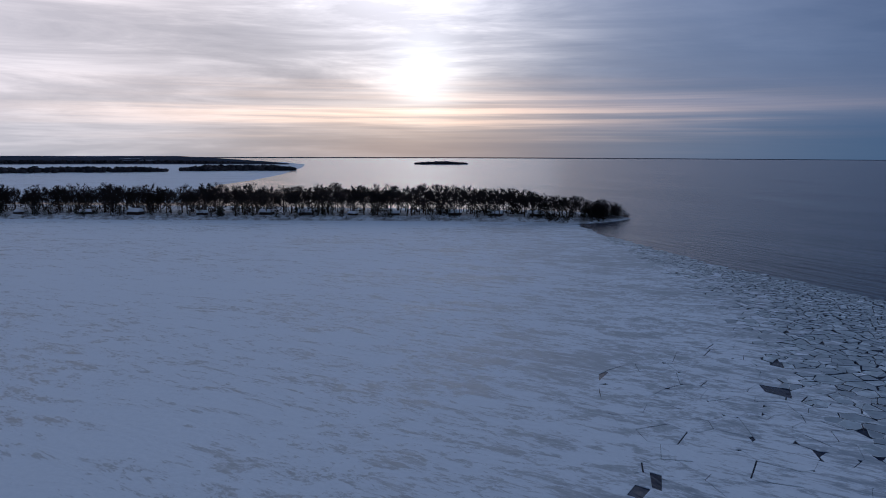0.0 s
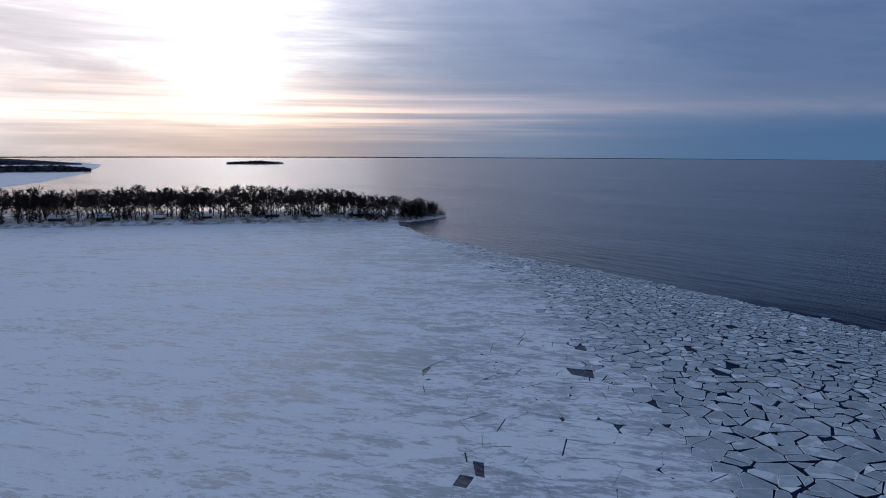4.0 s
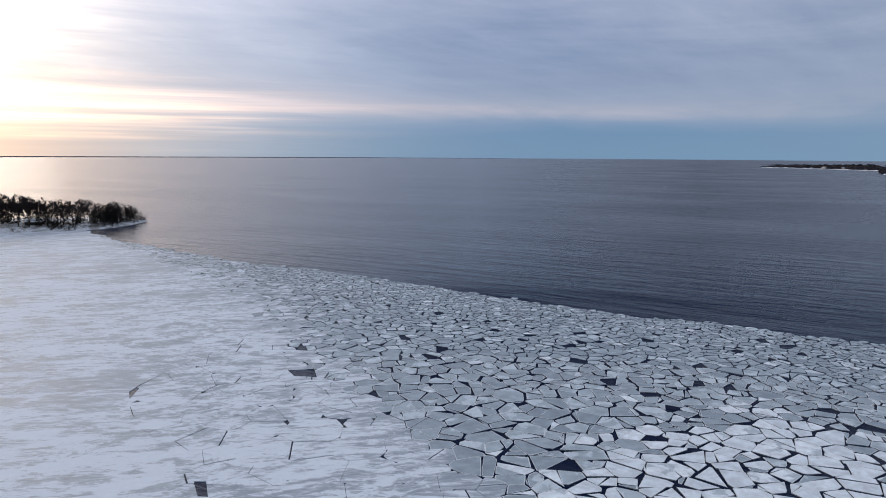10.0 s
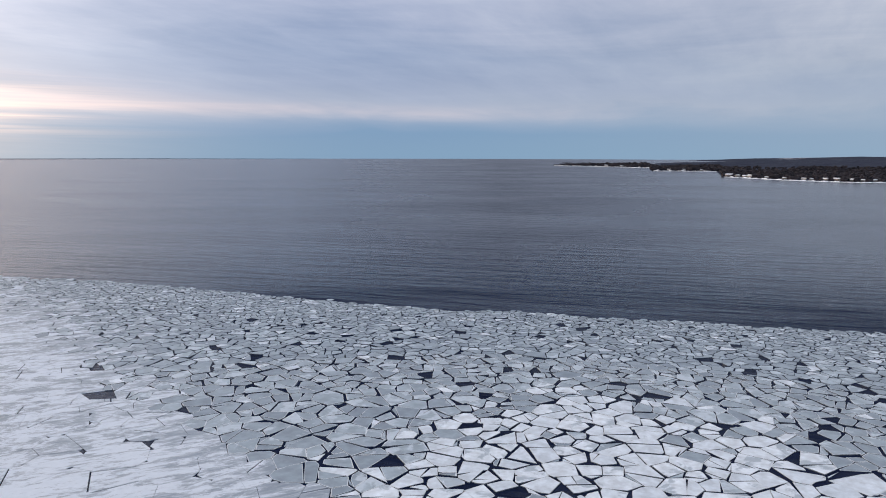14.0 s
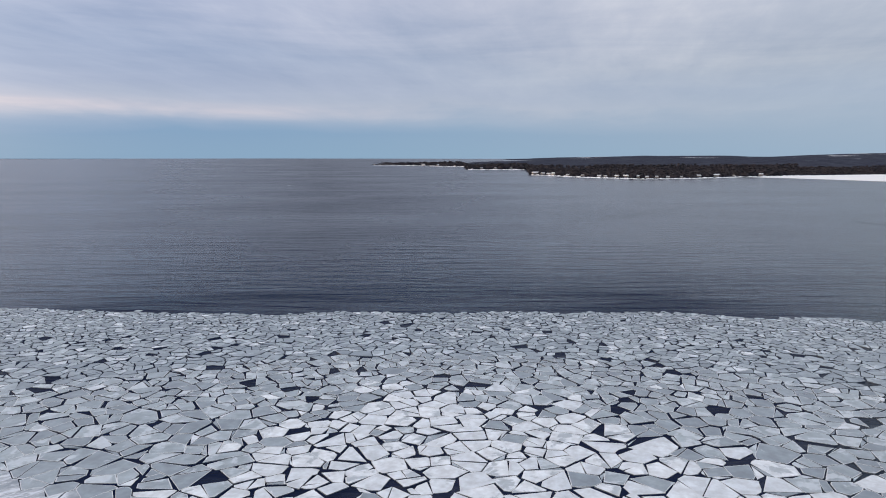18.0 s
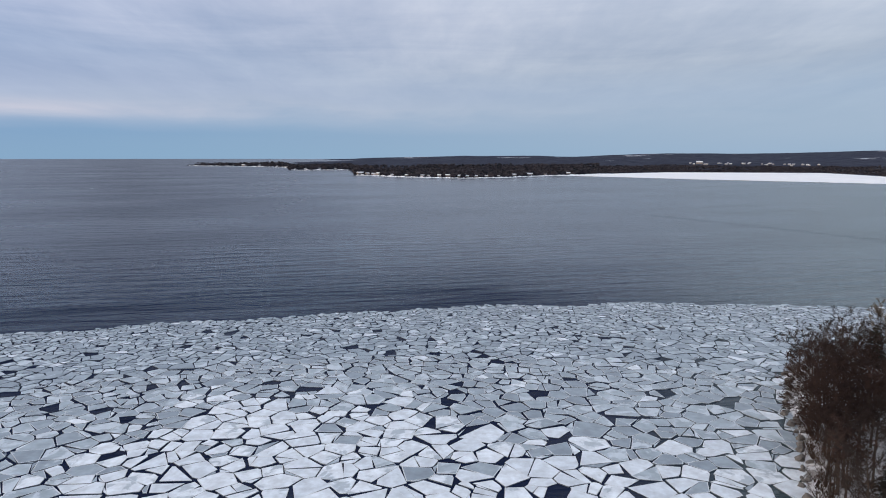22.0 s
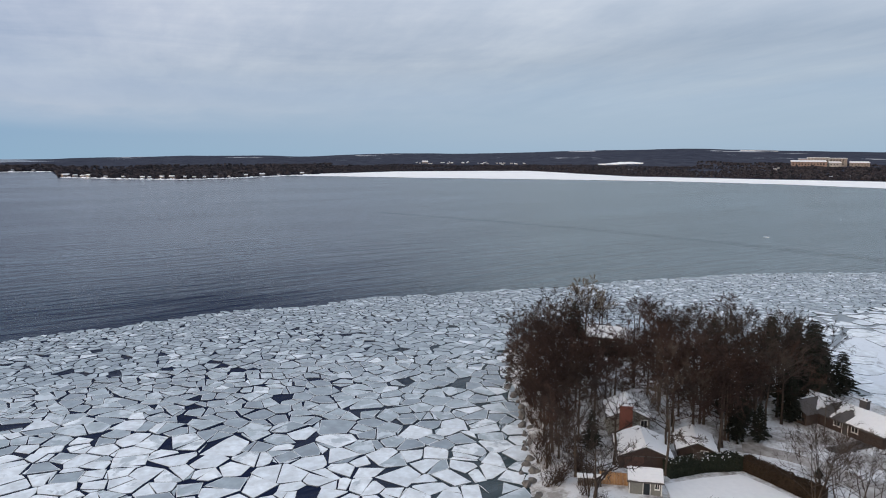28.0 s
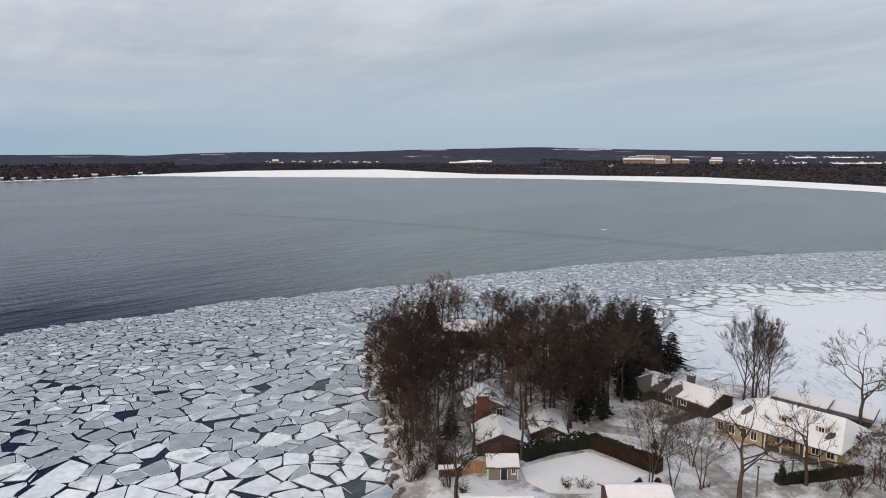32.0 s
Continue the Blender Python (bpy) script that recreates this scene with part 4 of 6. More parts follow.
def far_woods(name, places, label):
    """Many ragged bare crowns, each with a broken outline, in one mesh."""
    rng = random.Random(name)
    sh = Shape()
    for x, y, z, size in places:
        hgt = size * rng.uniform(0.7, 1.05)
        rad = size * rng.uniform(0.36, 0.55)
        k = len(sh.v)
        c = 5
        turn = rng.random() * 6
        for lvl, (zz, rr) in enumerate(((0.0, 0.7), (0.4, 1.0), (0.74, 0.86))):
            for i in range(c):
                t = turn + 2 * math.pi * (i + 0.5 * lvl) / c
                q = rad * rr * rng.uniform(0.7, 1.25)
                sh.v.append((x + q * math.cos(t), y + q * math.sin(t), z + hgt * zz * rng.uniform(0.85, 1.12)))
        for lvl in range(2):
            for i in range(c):
                a, b = k + lvl * c + i, k + lvl * c + (i + 1) % c
                sh.f.append((a, b, b + c, a + c))
        for i in range(c):
            a, b = k + 2 * c + i, k + 2 * c + (i + 1) % c
            sh.v.append((x + rad * rng.uniform(-0.5, 0.5), y + rad * rng.uniform(-0.5, 0.5), z + hgt * rng.uniform(0.80, 0.92)))
            sh.f.append((a, b, len(sh.v) - 1))
    sh.m = [0] * len(sh.f)
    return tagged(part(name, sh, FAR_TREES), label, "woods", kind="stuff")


far_rng = random.Random(5)
SHORE_HOMES = (76.4, 77.0, 77.5, 77.9, 79.0, 80.2, 81.5, 82.0, 82.9, 83.6, 84.6, 85.2, 85.9, 86.8, 87.8, 89.0, 90.3, 91.6, 93.4, 66.4, 67.2, 68.4, 69.8, 71.2, 72.0, 73.1, 74.4)


def before_home(a, back):
    """Yards open to the water in front of the lakeside houses."""
    return back < 30 and min(abs(a - h) for h in SHORE_HOMES) < 0.24


places = []
for _ in range(21000):
    a = far_rng.uniform(63.1, 160)
    rs = along(SHORE, a)
    back = far_rng.random() ** 1.5 * (750 if a < 96 or a > 125 else 420)
    r = rs + 6 + back
    x, y = polar(a, r)
    if before_home(a, back) or 132.0 < a < 137.2 and 1980 < r < 2120 or noise.noise((x * 0.004, y * 0.004, 9.0)) > 0.46 and back > 90:
        continue
    places.append((x, y, hill(a, r) - 1, far_rng.uniform(6.5, 12) * along([(96, 0.8), (100, 0.5), (124, 0.5), (134, 0.7), (160, 0.7)], a) * (1 + 0.6 * noise.noise((x * 0.012, y * 0.012, 2.0))) * along([(63, 0.35), (64.2, 0.8), (66, 1.1), (75, 1.1), (77, 1.0)], a)))
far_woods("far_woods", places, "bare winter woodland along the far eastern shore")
places = []
for a0, a1, r0, r1, count, size in ((-58, -21.6, 1565, 1618, 900, 13), (-20.7, -12.0, 1605, 1685, 520, 14), (-2.3, 2.0, 2394, 2455, 260, 12), (-58, -12.6, 2620, 2900, 1400, 13)):
    for _ in range(count):
        a = far_rng.uniform(a0, a1)
        w0 = along(WEST, a) - 2600 if r0 > 2600 else 0
        taper = min(1.0, 0.55 + 0.25 * min(a1 - a, a - a0)) if r0 < 2600 else min(1.0, 0.12 + 0.12 * (a1 - a))
        places.append((*polar(a, far_rng.uniform(r0, r1) + w0), 1.0, size * taper * far_rng.uniform(0.7, 1.1)))
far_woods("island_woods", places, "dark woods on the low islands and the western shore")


# ---- trees ----
def limb_path(rng, start, way, length, bits, lift, wander):
    pts, p, d = [Vector(start)], Vector(start), Vector(way).normalized()
    for _ in range(bits):
        d = (d + Vector((rng.gauss(0, wander), rng.gauss(0, wander), lift + rng.gauss(0, wander)))).normalized()
        p = p + d * (length / bits)
        pts.append(p.copy())
    return pts


def sway(rng, d, angle, lift):
    """A direction that leaves d at an angle, to any side."""
    side = d.orthogonal().normalized()
    side.rotate(Matrix.Rotation(rng.random() * 6.283, 3, d))
    return (d * math.cos(angle) + side * math.sin(angle) + Vector((0, 0, lift))).normalized()


def bare_tree(seed, h, trunk_part=0.3, levels=5, open_=0.5, lift=0.12, thick=1.0, twigs=4, twig_r=0.018, stems=1, limbs=4, lean=0.05, coarse=False):
    """Trunk and crown shapes of a leafless tree that forks into finer and finer limbs."""
    rng = random.Random(seed)
    trunk, crown = Shape(), Shape()
    ratio = 0.77
    first = (1 - trunk_part) * h / sum(ratio ** i for i in range(levels)) / 0.93

    def grow(p, d, length, r, level):
        bits = 2 if level < 3 else 1
        for _ in range(bits):
            q = p + (d + Vector((rng.gauss(0, 0.09), rng.gauss(0, 0.09), rng.gauss(0, 0.06)))) * (length / bits)
            if coarse and level > 1 or level > 3:
                crown.spike(p, q, max(r, twig_r))
            else:
                crown.tube(p, q, r, r * 0.8, 4 if level < 2 else 3)
            p, r = q, r * 0.82
        if level >= levels - 1:
            for _ in range(twigs):
                w = sway(rng, d, rng.uniform(0.3, 1.2), lift)
                a = p - d * length * rng.uniform(0, 0.9)
                crown.slip(a, a + w * length * rng.uniform(0.35, 0.8), twig_r)
            return
        if level >= 2:
            for _ in range(twigs // 2):
                w = sway(rng, d, rng.uniform(0.5, 1.2), lift)
                a = p - d * length * rng.uniform(0.1, 0.9)
                crown.slip(a, a + w * length * rng.uniform(0.4, 0.8), twig_r)
        for k in range(3 if rng.random() < 0.42 else 2):
            grow(p, sway(rng, d, open_ * rng.uniform(0.45, 1.25), lift), length * ratio * rng.uniform(0.82, 1.15), r * 0.74, level + 1)

    for st in range(stems):
        d = Vector((rng.gauss(0, lean + 0.12 * (stems > 1)), rng.gauss(0, lean + 0.12 * (stems > 1)), 1)).normalized()
        p = Vector((rng.uniform(-0.6, 0.6), rng.uniform(-0.6, 0.6), -0.4)) if stems > 1 else Vector((0, 0, -0.4))
        r = h * 0.0165 * thick * (0.75 if stems > 1 else 1.0)
        pts = [p]
        for i in range(4):
            pts.append(pts[-1] + (d + Vector((rng.gauss(0, 0.04), rng.gauss(0, 0.04), 0))) * (h * trunk_part / 4))
        for i in range(4):
            trunk.tube(pts[i], pts[i + 1], r * (1.45 if i == 0 else 1.0 - 0.06 * i), r * (0.94 - 0.06 * i), 7)
        # a leader that carries on, with limbs leaving it one above another
        p, lead = pts[-1], d
        for k in range(limbs):
            q = p + (lead + Vector((rng.gauss(0, 0.07), rng.gauss(0, 0.07), 0.05))) * (h * (1 - trunk_part) * 0.58 / limbs)
            trunk.tube(p, q, r * (0.76 - 0.6 * k / limbs), r * (0.76 - 0.6 * (k + 1) / limbs), 6)
            p = q
            grow(p, sway(rng, lead, open_ * rng.uniform(1.1, 1.8), lift), first * rng.uniform(0.75, 1.0) * (1 - 0.35 * k / limbs), r * (0.46 - 0.22 * k / limbs), 1)
        grow(p, sway(rng, lead, 0.15, lift), first * 0.62, r * 0.16, 1)
    return trunk, crown


def tree_maker(label, category, twig, **kw):
    def build():
        trunk, crown = bare_tree(**kw)
        ob = new("tree")
        tagged(ob, label, category, kw.get("group", ""))
        part("trunk", trunk, BARK, ob, smooth=True)
        part("crown", crown, twig, ob)
        return ob
    return Maker(build)


def conifer_shapes(seed, h, spread, tiers, arms, sprays):
    rng = random.Random(seed)
    trunk, crown = Shape(), Shape()
    trunk.tube((0, 0, -0.3), (0, 0, h * 0.95), h * 0.016, 0.02, 6)
    for i in range(tiers):
        f = (i + rng.uniform(0, 0.5)) / tiers
        z = h * (0.10 + 0.88 * f)
        reach = spread * (1 - f) ** 0.62 * min(1.0, 0.6 + 1.6 * f) * rng.uniform(0.7, 1.12) + 0.2
        for k in range(arms):
            t = 6.283 * (k + rng.random() * 0.8) / arms
            rr = reach * rng.uniform(0.65, 1.12)
            a = Vector((0, 0, z))
            b = Vector((rr * math.cos(t), rr * math.sin(t), z - rr * rng.uniform(0.05, 0.35)))
            crown.spike(a, b, 0.05 + 0.01 * rr)
            for _ in range(sprays):
                g = rng.uniform(0.25, 1.0)
                p = a.lerp(b, g)
                ln = 0.32 * rr * (1.2 - 0.5 * g) + 0.16
                t2 = t + rng.choice((-1, 1)) * rng.uniform(0.3, 1.2)
                q = p + Vector((math.cos(t2) * ln, math.sin(t2) * ln, -ln * rng.uniform(-0.1, 0.5)))
                crown.spike(p, q, ln * 0.26)
    return trunk, crown


def conifer_maker(label, **kw):
    def build():
        trunk, crown = conifer_shapes(**kw)
        ob = new("conifer")
        tagged(ob, label, "conifer")
        part("trunk", trunk, BARK, ob, smooth=True)
        part("crown", crown, NEEDLE, ob)
        return ob
    return Maker(build)


def bush_shapes(seed, h, spread, stems, twigs, fine):
    rng = random.Random(seed)
    stem, crown = Shape(), Shape()
    for k in range(stems):
        t = rng.random() * 6.283
        lp = limb_path(rng, (rng.gauss(0, 0.3), rng.gauss(0, 0.3), -0.2), (math.cos(t) * spread / h, math.sin(t) * spread / h, 1), h * rng.uniform(0.7, 1.1), 4, 0.05, 0.15)
        for i in range(4):
            stem.tube(lp[i], lp[i + 1], 0.05 - 0.01 * i, 0.04 - 0.01 * i, 3)
        for _ in range(twigs):
            g = rng.uniform(0.25, 1.0)
            i = min(3, int(g * 4))
            p = lp[i].lerp(lp[i + 1], g * 4 - i)
            w_ = Vector((rng.gauss(0, 1), rng.gauss(0, 1), 0.8 + rng.gauss(0, 0.5))).normalized()
            e = p + w_ * h * 0.24 * rng.uniform(0.5, 1.2)
            crown.spike(p, e, 0.018)
            for _ in range(fine):
                q = p.lerp(e, rng.uniform(0.2, 0.9))
                crown.spike(q, q + (w_ + Vector((rng.gauss(0, 0.7), rng.gauss(0, 0.7), rng.gauss(0, 0.5)))) * h * 0.10, 0.012)
    return stem, crown


def bush_maker(label, twig, **kw):
    def build():
        stem, crown = bush_shapes(**kw)
        ob = new("shrub")
        tagged(ob, label, "shrub")
        part("stem", stem, BARK, ob)
        part("crown", crown, twig, ob)
        return ob
    return Maker(build)


# wooded point in the distance: its front shore
FRONT = [(-800, 458), (-289, 450), (-180, 447), (-60, 444), (10, 442), (60, 438), (76, 429), (98, 436), (112, 447), (125, 464)]
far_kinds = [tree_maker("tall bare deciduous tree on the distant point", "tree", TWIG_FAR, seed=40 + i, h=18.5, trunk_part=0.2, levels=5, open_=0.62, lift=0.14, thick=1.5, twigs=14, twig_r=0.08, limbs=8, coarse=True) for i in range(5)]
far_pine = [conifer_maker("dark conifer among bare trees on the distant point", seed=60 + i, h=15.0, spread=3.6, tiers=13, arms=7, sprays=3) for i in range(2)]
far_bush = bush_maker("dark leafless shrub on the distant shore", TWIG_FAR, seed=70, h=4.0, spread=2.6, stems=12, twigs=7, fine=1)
wood_rng = random.Random(21)
for i in range(170):
    x = -640 + 756 * (i + wood_rng.random()) / 170
    deep = wood_rng.random()
    front = along(FRONT, x)
    y = front + 4 + deep ** 1.4 * along([(-640, 60), (0, 48), (80, 34), (110, 16)], x)
    k = along([(-640, 0.95), (-300, 0.92), (-150, 1.0), (40, 1.0), (62, 0.84), (90, 0.72), (116, 0.52)], x) * wood_rng.uniform(0.82, 1.06)
    far_kinds[i % 5].place(at(x, y, 1.2, wood_rng.uniform(0, 360), k * wood_rng.uniform(0.9, 1.15), k))
for i in range(150):
    x = wood_rng.uniform(-620, 116) if i < 90 else wood_rng.uniform(62, 123)
    front = along(FRONT, x)
    k = wood_rng.uniform(0.4, 0.85) * (0.9 if x < 60 else 0.8)
    far_pine[i % 2].place(at(x, front + wood_rng.uniform(3, 10 if x < 60 else 26), 1.0, wood_rng.uniform(0, 360), k * 1.15, k))
for i in range(190):
    x = wood_rng.uniform(-620, 122) if i < 120 else wood_rng.uniform(66, 125)
    front = along(FRONT, x)
    far_bush.place(at(x, front + wood_rng.uniform(-1.5, 7), 0.5, wood_rng.uniform(0, 360), wood_rng.uniform(0.5, 1.2)))

# the trees farther back on the point, joined
light = [bare_tree(seed=150 + i, h=17.5, trunk_part=0.15, levels=4, open_=0.64, lift=0.13, thick=1.6, twigs=18, twig_r=0.10, limbs=6, coarse=True) for i in range(4)]
stand = Shape()
for i in range(380):
    x = -650 + 768 * (i + wood_rng.random()) / 380
    front = along(FRONT, x)
    y = front + along([(-650, 20), (60, 16), (90, 8), (120, 3)], x) + wood_rng.random() * along([(-640, 48), (0, 36), (62, 30), (100, 16), (122, 4)], x)
    k = along([(-640, 0.9), (-300, 0.9), (-150, 1.0), (40, 1.0), (62, 0.82), (90, 0.7), (118, 0.5)], x) * wood_rng.uniform(0.75, 1.02)
    c, s_ = math.cos(i * 1.7) * k, math.sin(i * 1.7) * k
    for sh in light[i % 4]:
        o = len(stand.v)
        stand.v += [(x + a * c - b * s_, y + a * s_ + b * c, 1.0 + z * k) for a, b, z in sh.v]
        stand.f += [tuple(o + q for q in f) for f in sh.f]
stand.m = [0] * len(stand.f)
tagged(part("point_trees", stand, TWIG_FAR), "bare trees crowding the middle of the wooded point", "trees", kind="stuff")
low = [bare_tree(seed=170 + i, h=7.5, trunk_part=0.1, levels=4, open_=0.75, lift=0.05, thick=1.4, twigs=8, twig_r=0.12, limbs=4, stems=2, coarse=True) for i in range(3)]
thicket = Shape()
for i in range(330):
    x = wood_rng.uniform(-660, 122)
    front = along(FRONT, x)
    if x < 62 and noise.noise((x * 0.05, 3.0, 0.0)) > 0.1:
        continue
    y = front + (12 if x < 62 else 2) + wood_rng.random() * along([(-640, 40), (0, 32), (62, 26), (100, 16), (124, 3)], x)
    k = along([(-660, 1.0), (60, 1.0), (75, 1.2), (105, 0.95), (124, 0.55)], x) * wood_rng.uniform(0.55, 1.1)
    c, s_ = math.cos(i * 1.7) * k, math.sin(i * 1.7) * k
    for sh in low[i % 3]:
        o = len(thicket.v)
        thicket.v += [(x + a * c - b * s_, y + a * s_ + b * c, 1.0 + z * k) for a, b, z in sh.v]
        thicket.f += [tuple(o + q for q in f) for f in sh.f]
thicket.m = [0] * len(thicket.f)
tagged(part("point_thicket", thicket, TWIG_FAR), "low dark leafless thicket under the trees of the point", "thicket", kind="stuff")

# near point
near_kinds = [tree_maker("bare deciduous tree with spreading grey-brown crown", "tree", TWIG, seed=80 + i, h=13.0, trunk_part=0.34, levels=5, open_=0.72, lift=0.09, twigs=10, twig_r=0.027, limbs=6) for i in range(4)]
red_kinds = [tree_maker("bare tree with dense reddish-brown twigs", "tree", TWIG_RED, seed=90 + i, h=12.2, trunk_part=0.30, levels=5, open_=0.78, lift=0.07, twigs=14, twig_r=0.032, limbs=7) for i in range(3)]
yard_kinds = [tree_maker("bare garden tree standing in snow", "tree", TWIG, seed=100 + i, h=12.4, trunk_part=0.22, levels=5, open_=0.74, lift=0.07, thick=1.45, twigs=9, twig_r=0.022, limbs=8) for i in range(3)]
cluster_kinds = [tree_maker("tall slender bare tree in a lakeside clump", "tree", TWIG, seed=145 + i, h=14.2, trunk_part=0.2, levels=5, open_=0.38, lift=0.17, thick=1.0, twigs=10, twig_r=0.025, limbs=9) for i in range(2)]
slim_kinds = [tree_maker("slender bare tree with several thin stems", "tree", TWIG, seed=110 + i, h=10.5, trunk_part=0.22, levels=4, open_=0.58, lift=0.12, thick=0.8, twigs=8, twig_r=0.021, stems=3, limbs=4) for i in range(2)]
pine_kinds = [conifer_maker("dark green conifer at the edge of the wood", seed=120 + i, h=12.0, spread=3.3, tiers=20, arms=10, sprays=6) for i in range(2)]
red_bush = bush_maker("reddish-brown leafless shrub under the trees", TWIG_RED, seed=130, h=3.2, spread=2.0, stems=14, twigs=11, fine=2)
grey_bush = bush_maker("grey leafless garden shrub in snow", TWIG, seed=131, h=2.2, spread=1.6, stems=14, twigs=10, fine=3)

WOOD = [(99, -42.5), (125, -48.5), (146, -56), (157, -70), (157, -88), (136, -100), (108, -104), (97, -98), (95, -86), (90, -82), (86, -75), (86, -67), (96, -65), (99, -55)]
HOUSES_KEEP = [(94, -56, 6), (140, -76, 6.5), (83, -58, 4)]


def hides_house(x, y):
    """In the lane over which the hidden house looks out."""
    return 122 < math.hypot(x, y) < 154 and abs(math.degrees(math.atan2(x, y)) - 118.4) < 2.3


grown = []
tries = 0
while len(grown) < 84 and tries < 6000:
    tries += 1
    x, y = wood_rng.uniform(86, 158), wood_rng.uniform(-105, -44)
    if not inside((x, y), WOOD) or hides_house(x, y) or any(math.hypot(x - a, y - b) < 2.8 for a, b in grown) or any(math.hypot(x - a, y - b) < c for a, b, c in HOUSES_KEEP):
        continue
    grown.append((x, y))
    k = wood_rng.uniform(0.8, 1.08) * along([(90, 1.22), (118, 1.12), (130, 0.92), (158, 0.84)], x)
    if y < -96 and x < 125:
        pine_kinds[len(grown) % 2].place(at(x, y, GZ - 0.1, wood_rng.uniform(0, 360), k * 0.95))
    elif x < 118 and y > -75 or wood_rng.random() < 0.35:
        red_kinds[len(grown) % 3].place(at(x, y, GZ - 0.1, wood_rng.uniform(0, 360), k * 0.92))
    else:
        near_kinds[len(grown) % 4].place(at(x, y, GZ - 0.1, wood_rng.uniform(0, 360), k * 0.95))
extra = 0
while extra < 16:
    x, y = wood_rng.uniform(96, 132), wood_rng.uniform(-84, -54)
    if hides_house(x, y) or any(math.hypot(x - a, y - b) < 2.3 for a, b in grown) or any(math.hypot(x - a, y - b) < c for a, b, c in HOUSES_KEEP):
        continue
    grown.append((x, y))
    extra += 1
    red_kinds[extra % 3].place(at(x, y, GZ - 0.1, wood_rng.uniform(0, 360), wood_rng.uniform(0.7, 0.95)))
fan_tree = tree_maker("tall pale bare tree with broad rounded crown", "tree", TWIG_PALE, seed=141, h=13.6, trunk_part=0.26, levels=5, open_=0.7, lift=0.12, thick=1.1, twigs=14, twig_r=0.042, limbs=7)
fan_tree.place(at(147, -74.6, GZ - 0.1, 40, 1.3, 1.45))
for x, y, k in ((84.6, -72.6, 0.55), (93, -85, 0.85), (91, -75, 0.6), (144, -70.5, 0.85), (95, -74, 0.8), (104, -100, 1.0), (100, -98, 0.9), (107, -103, 1.05), (112, -103, 0.95), (96, -93, 0.8), (94, -88, 0.85), (90, -83, 0.7), (107, -88, 0.9), (100, -86, 0.85), (122, -92, 0.85), (85.5, -69.5, 0.66), (98, -101, 0.75), (88.5, -46.5, 0.55)):
    pine_kinds[int(x) % 2].place(at(x, y, GZ - 0.1, x * 37, k * (1.3 if y < -90 else 1.05), k))
for x, y in ((133.4, -69.6), (131.9, -71.4), (131.0, -73.2), (130.4, -75.0), (130.0, -76.8)):
    pine_kinds[int(x) % 2].place(at(x, y, GZ - 0.1, x * 37, 0.62, 0.30))
# single trees by the houses
for kinds, x, y, k in ((near_kinds, 81.4, -40.6, 0.95), (near_kinds, 83.2, -47.4, 1.0), (near_kinds, 78.3, -52.6, 1.02), (near_kinds, 82.9, -55.4, 0.95), (red_kinds, 83.0, -64.4, 1.15), (red_kinds, 88.5, -72, 1.25), (near_kinds, 91, -77, 1.2), (red_kinds, 94.5, -81, 1.15), (red_kinds, 93, -69, 1.2),
                       (near_kinds, 88.1, -63.5, 0.9), (red_kinds, 87.6, -59.6, 0.95), (red_kinds, 90.3, -65.2, 1.1), (red_kinds, 84.4, -66.0, 1.1), (near_kinds, 91.8, -61.6, 1.0), (red_kinds, 86.4, -68.6, 1.05), (red_kinds, 93.6, -63.6, 1.0), (near_kinds, 91.6, -46.0, 0.9), (red_kinds, 97, -67, 1.0), (red_kinds, 100, -50, 1.05), (red_kinds, 105, -52, 1.0), (red_kinds, 110, -53, 0.95), (red_kinds, 116, -55, 0.95), (red_kinds, 104, -57, 1.0), (red_kinds, 121, -56, 0.9), (red_kinds, 126, -58, 0.9), (red_kinds, 112, -59, 0.95), (red_kinds, 118, -61, 0.9), (slim_kinds, 69.4, -70.6, 1.0), (red_kinds, 87.5, -40.9, 0.85), (red_kinds, 93, -43, 0.95), (slim_kinds, 75.5, -40.0, 1.0), (yard_kinds, 71.5, -38.4, 0.9),
                       (cluster_kinds, 78.9, -98.9, 1.0), (cluster_kinds, 78.2, -101.0, 1.08), (cluster_kinds, 80.6, -103.5, 1.02), (near_kinds, 108, -98, 1.0), (near_kinds, 103, -95, 0.95), (near_kinds, 114, -100, 0.95), (red_kinds, 119, -98, 0.9), (slim_kinds, 76.8, -101.6, 1.1), (cluster_kinds, 80.6, -107.6, 0.8),
                       (yard_kinds, 64.2, -108.3, 1.16), (yard_kinds, 56.6, -71.4, 1.16), (yard_kinds, 55.0, -82.2, 1.2), (slim_kinds, 64.2, -63.5, 1.05), (slim_kinds, 62.5, -66.4, 0.85),
                       (slim_kinds, 60.2, -68.8, 1.05), (slim_kinds, 67.5, -68.5, 0.9), (yard_kinds, 86.0, -88.2, 0.55), (slim_kinds, 66, -72.5, 0.75), (slim_kinds, 71.5, -74.5, 0.6)):
    kinds[int(x * 7 + y * 3) % len(kinds)].place(at(x, y, GZ - 0.1, x * 53, k))
for i in range(46):
    t = wood_rng.random()
    x, y = 78 + 46 * t, -35.5 - 13.5 * t - wood_rng.uniform(-0.5, 6)
    (red_bush if i % 3 else grey_bush).place(at(x, y, GZ - 0.35, x * 91, wood_rng.uniform(0.6, 1.3)))
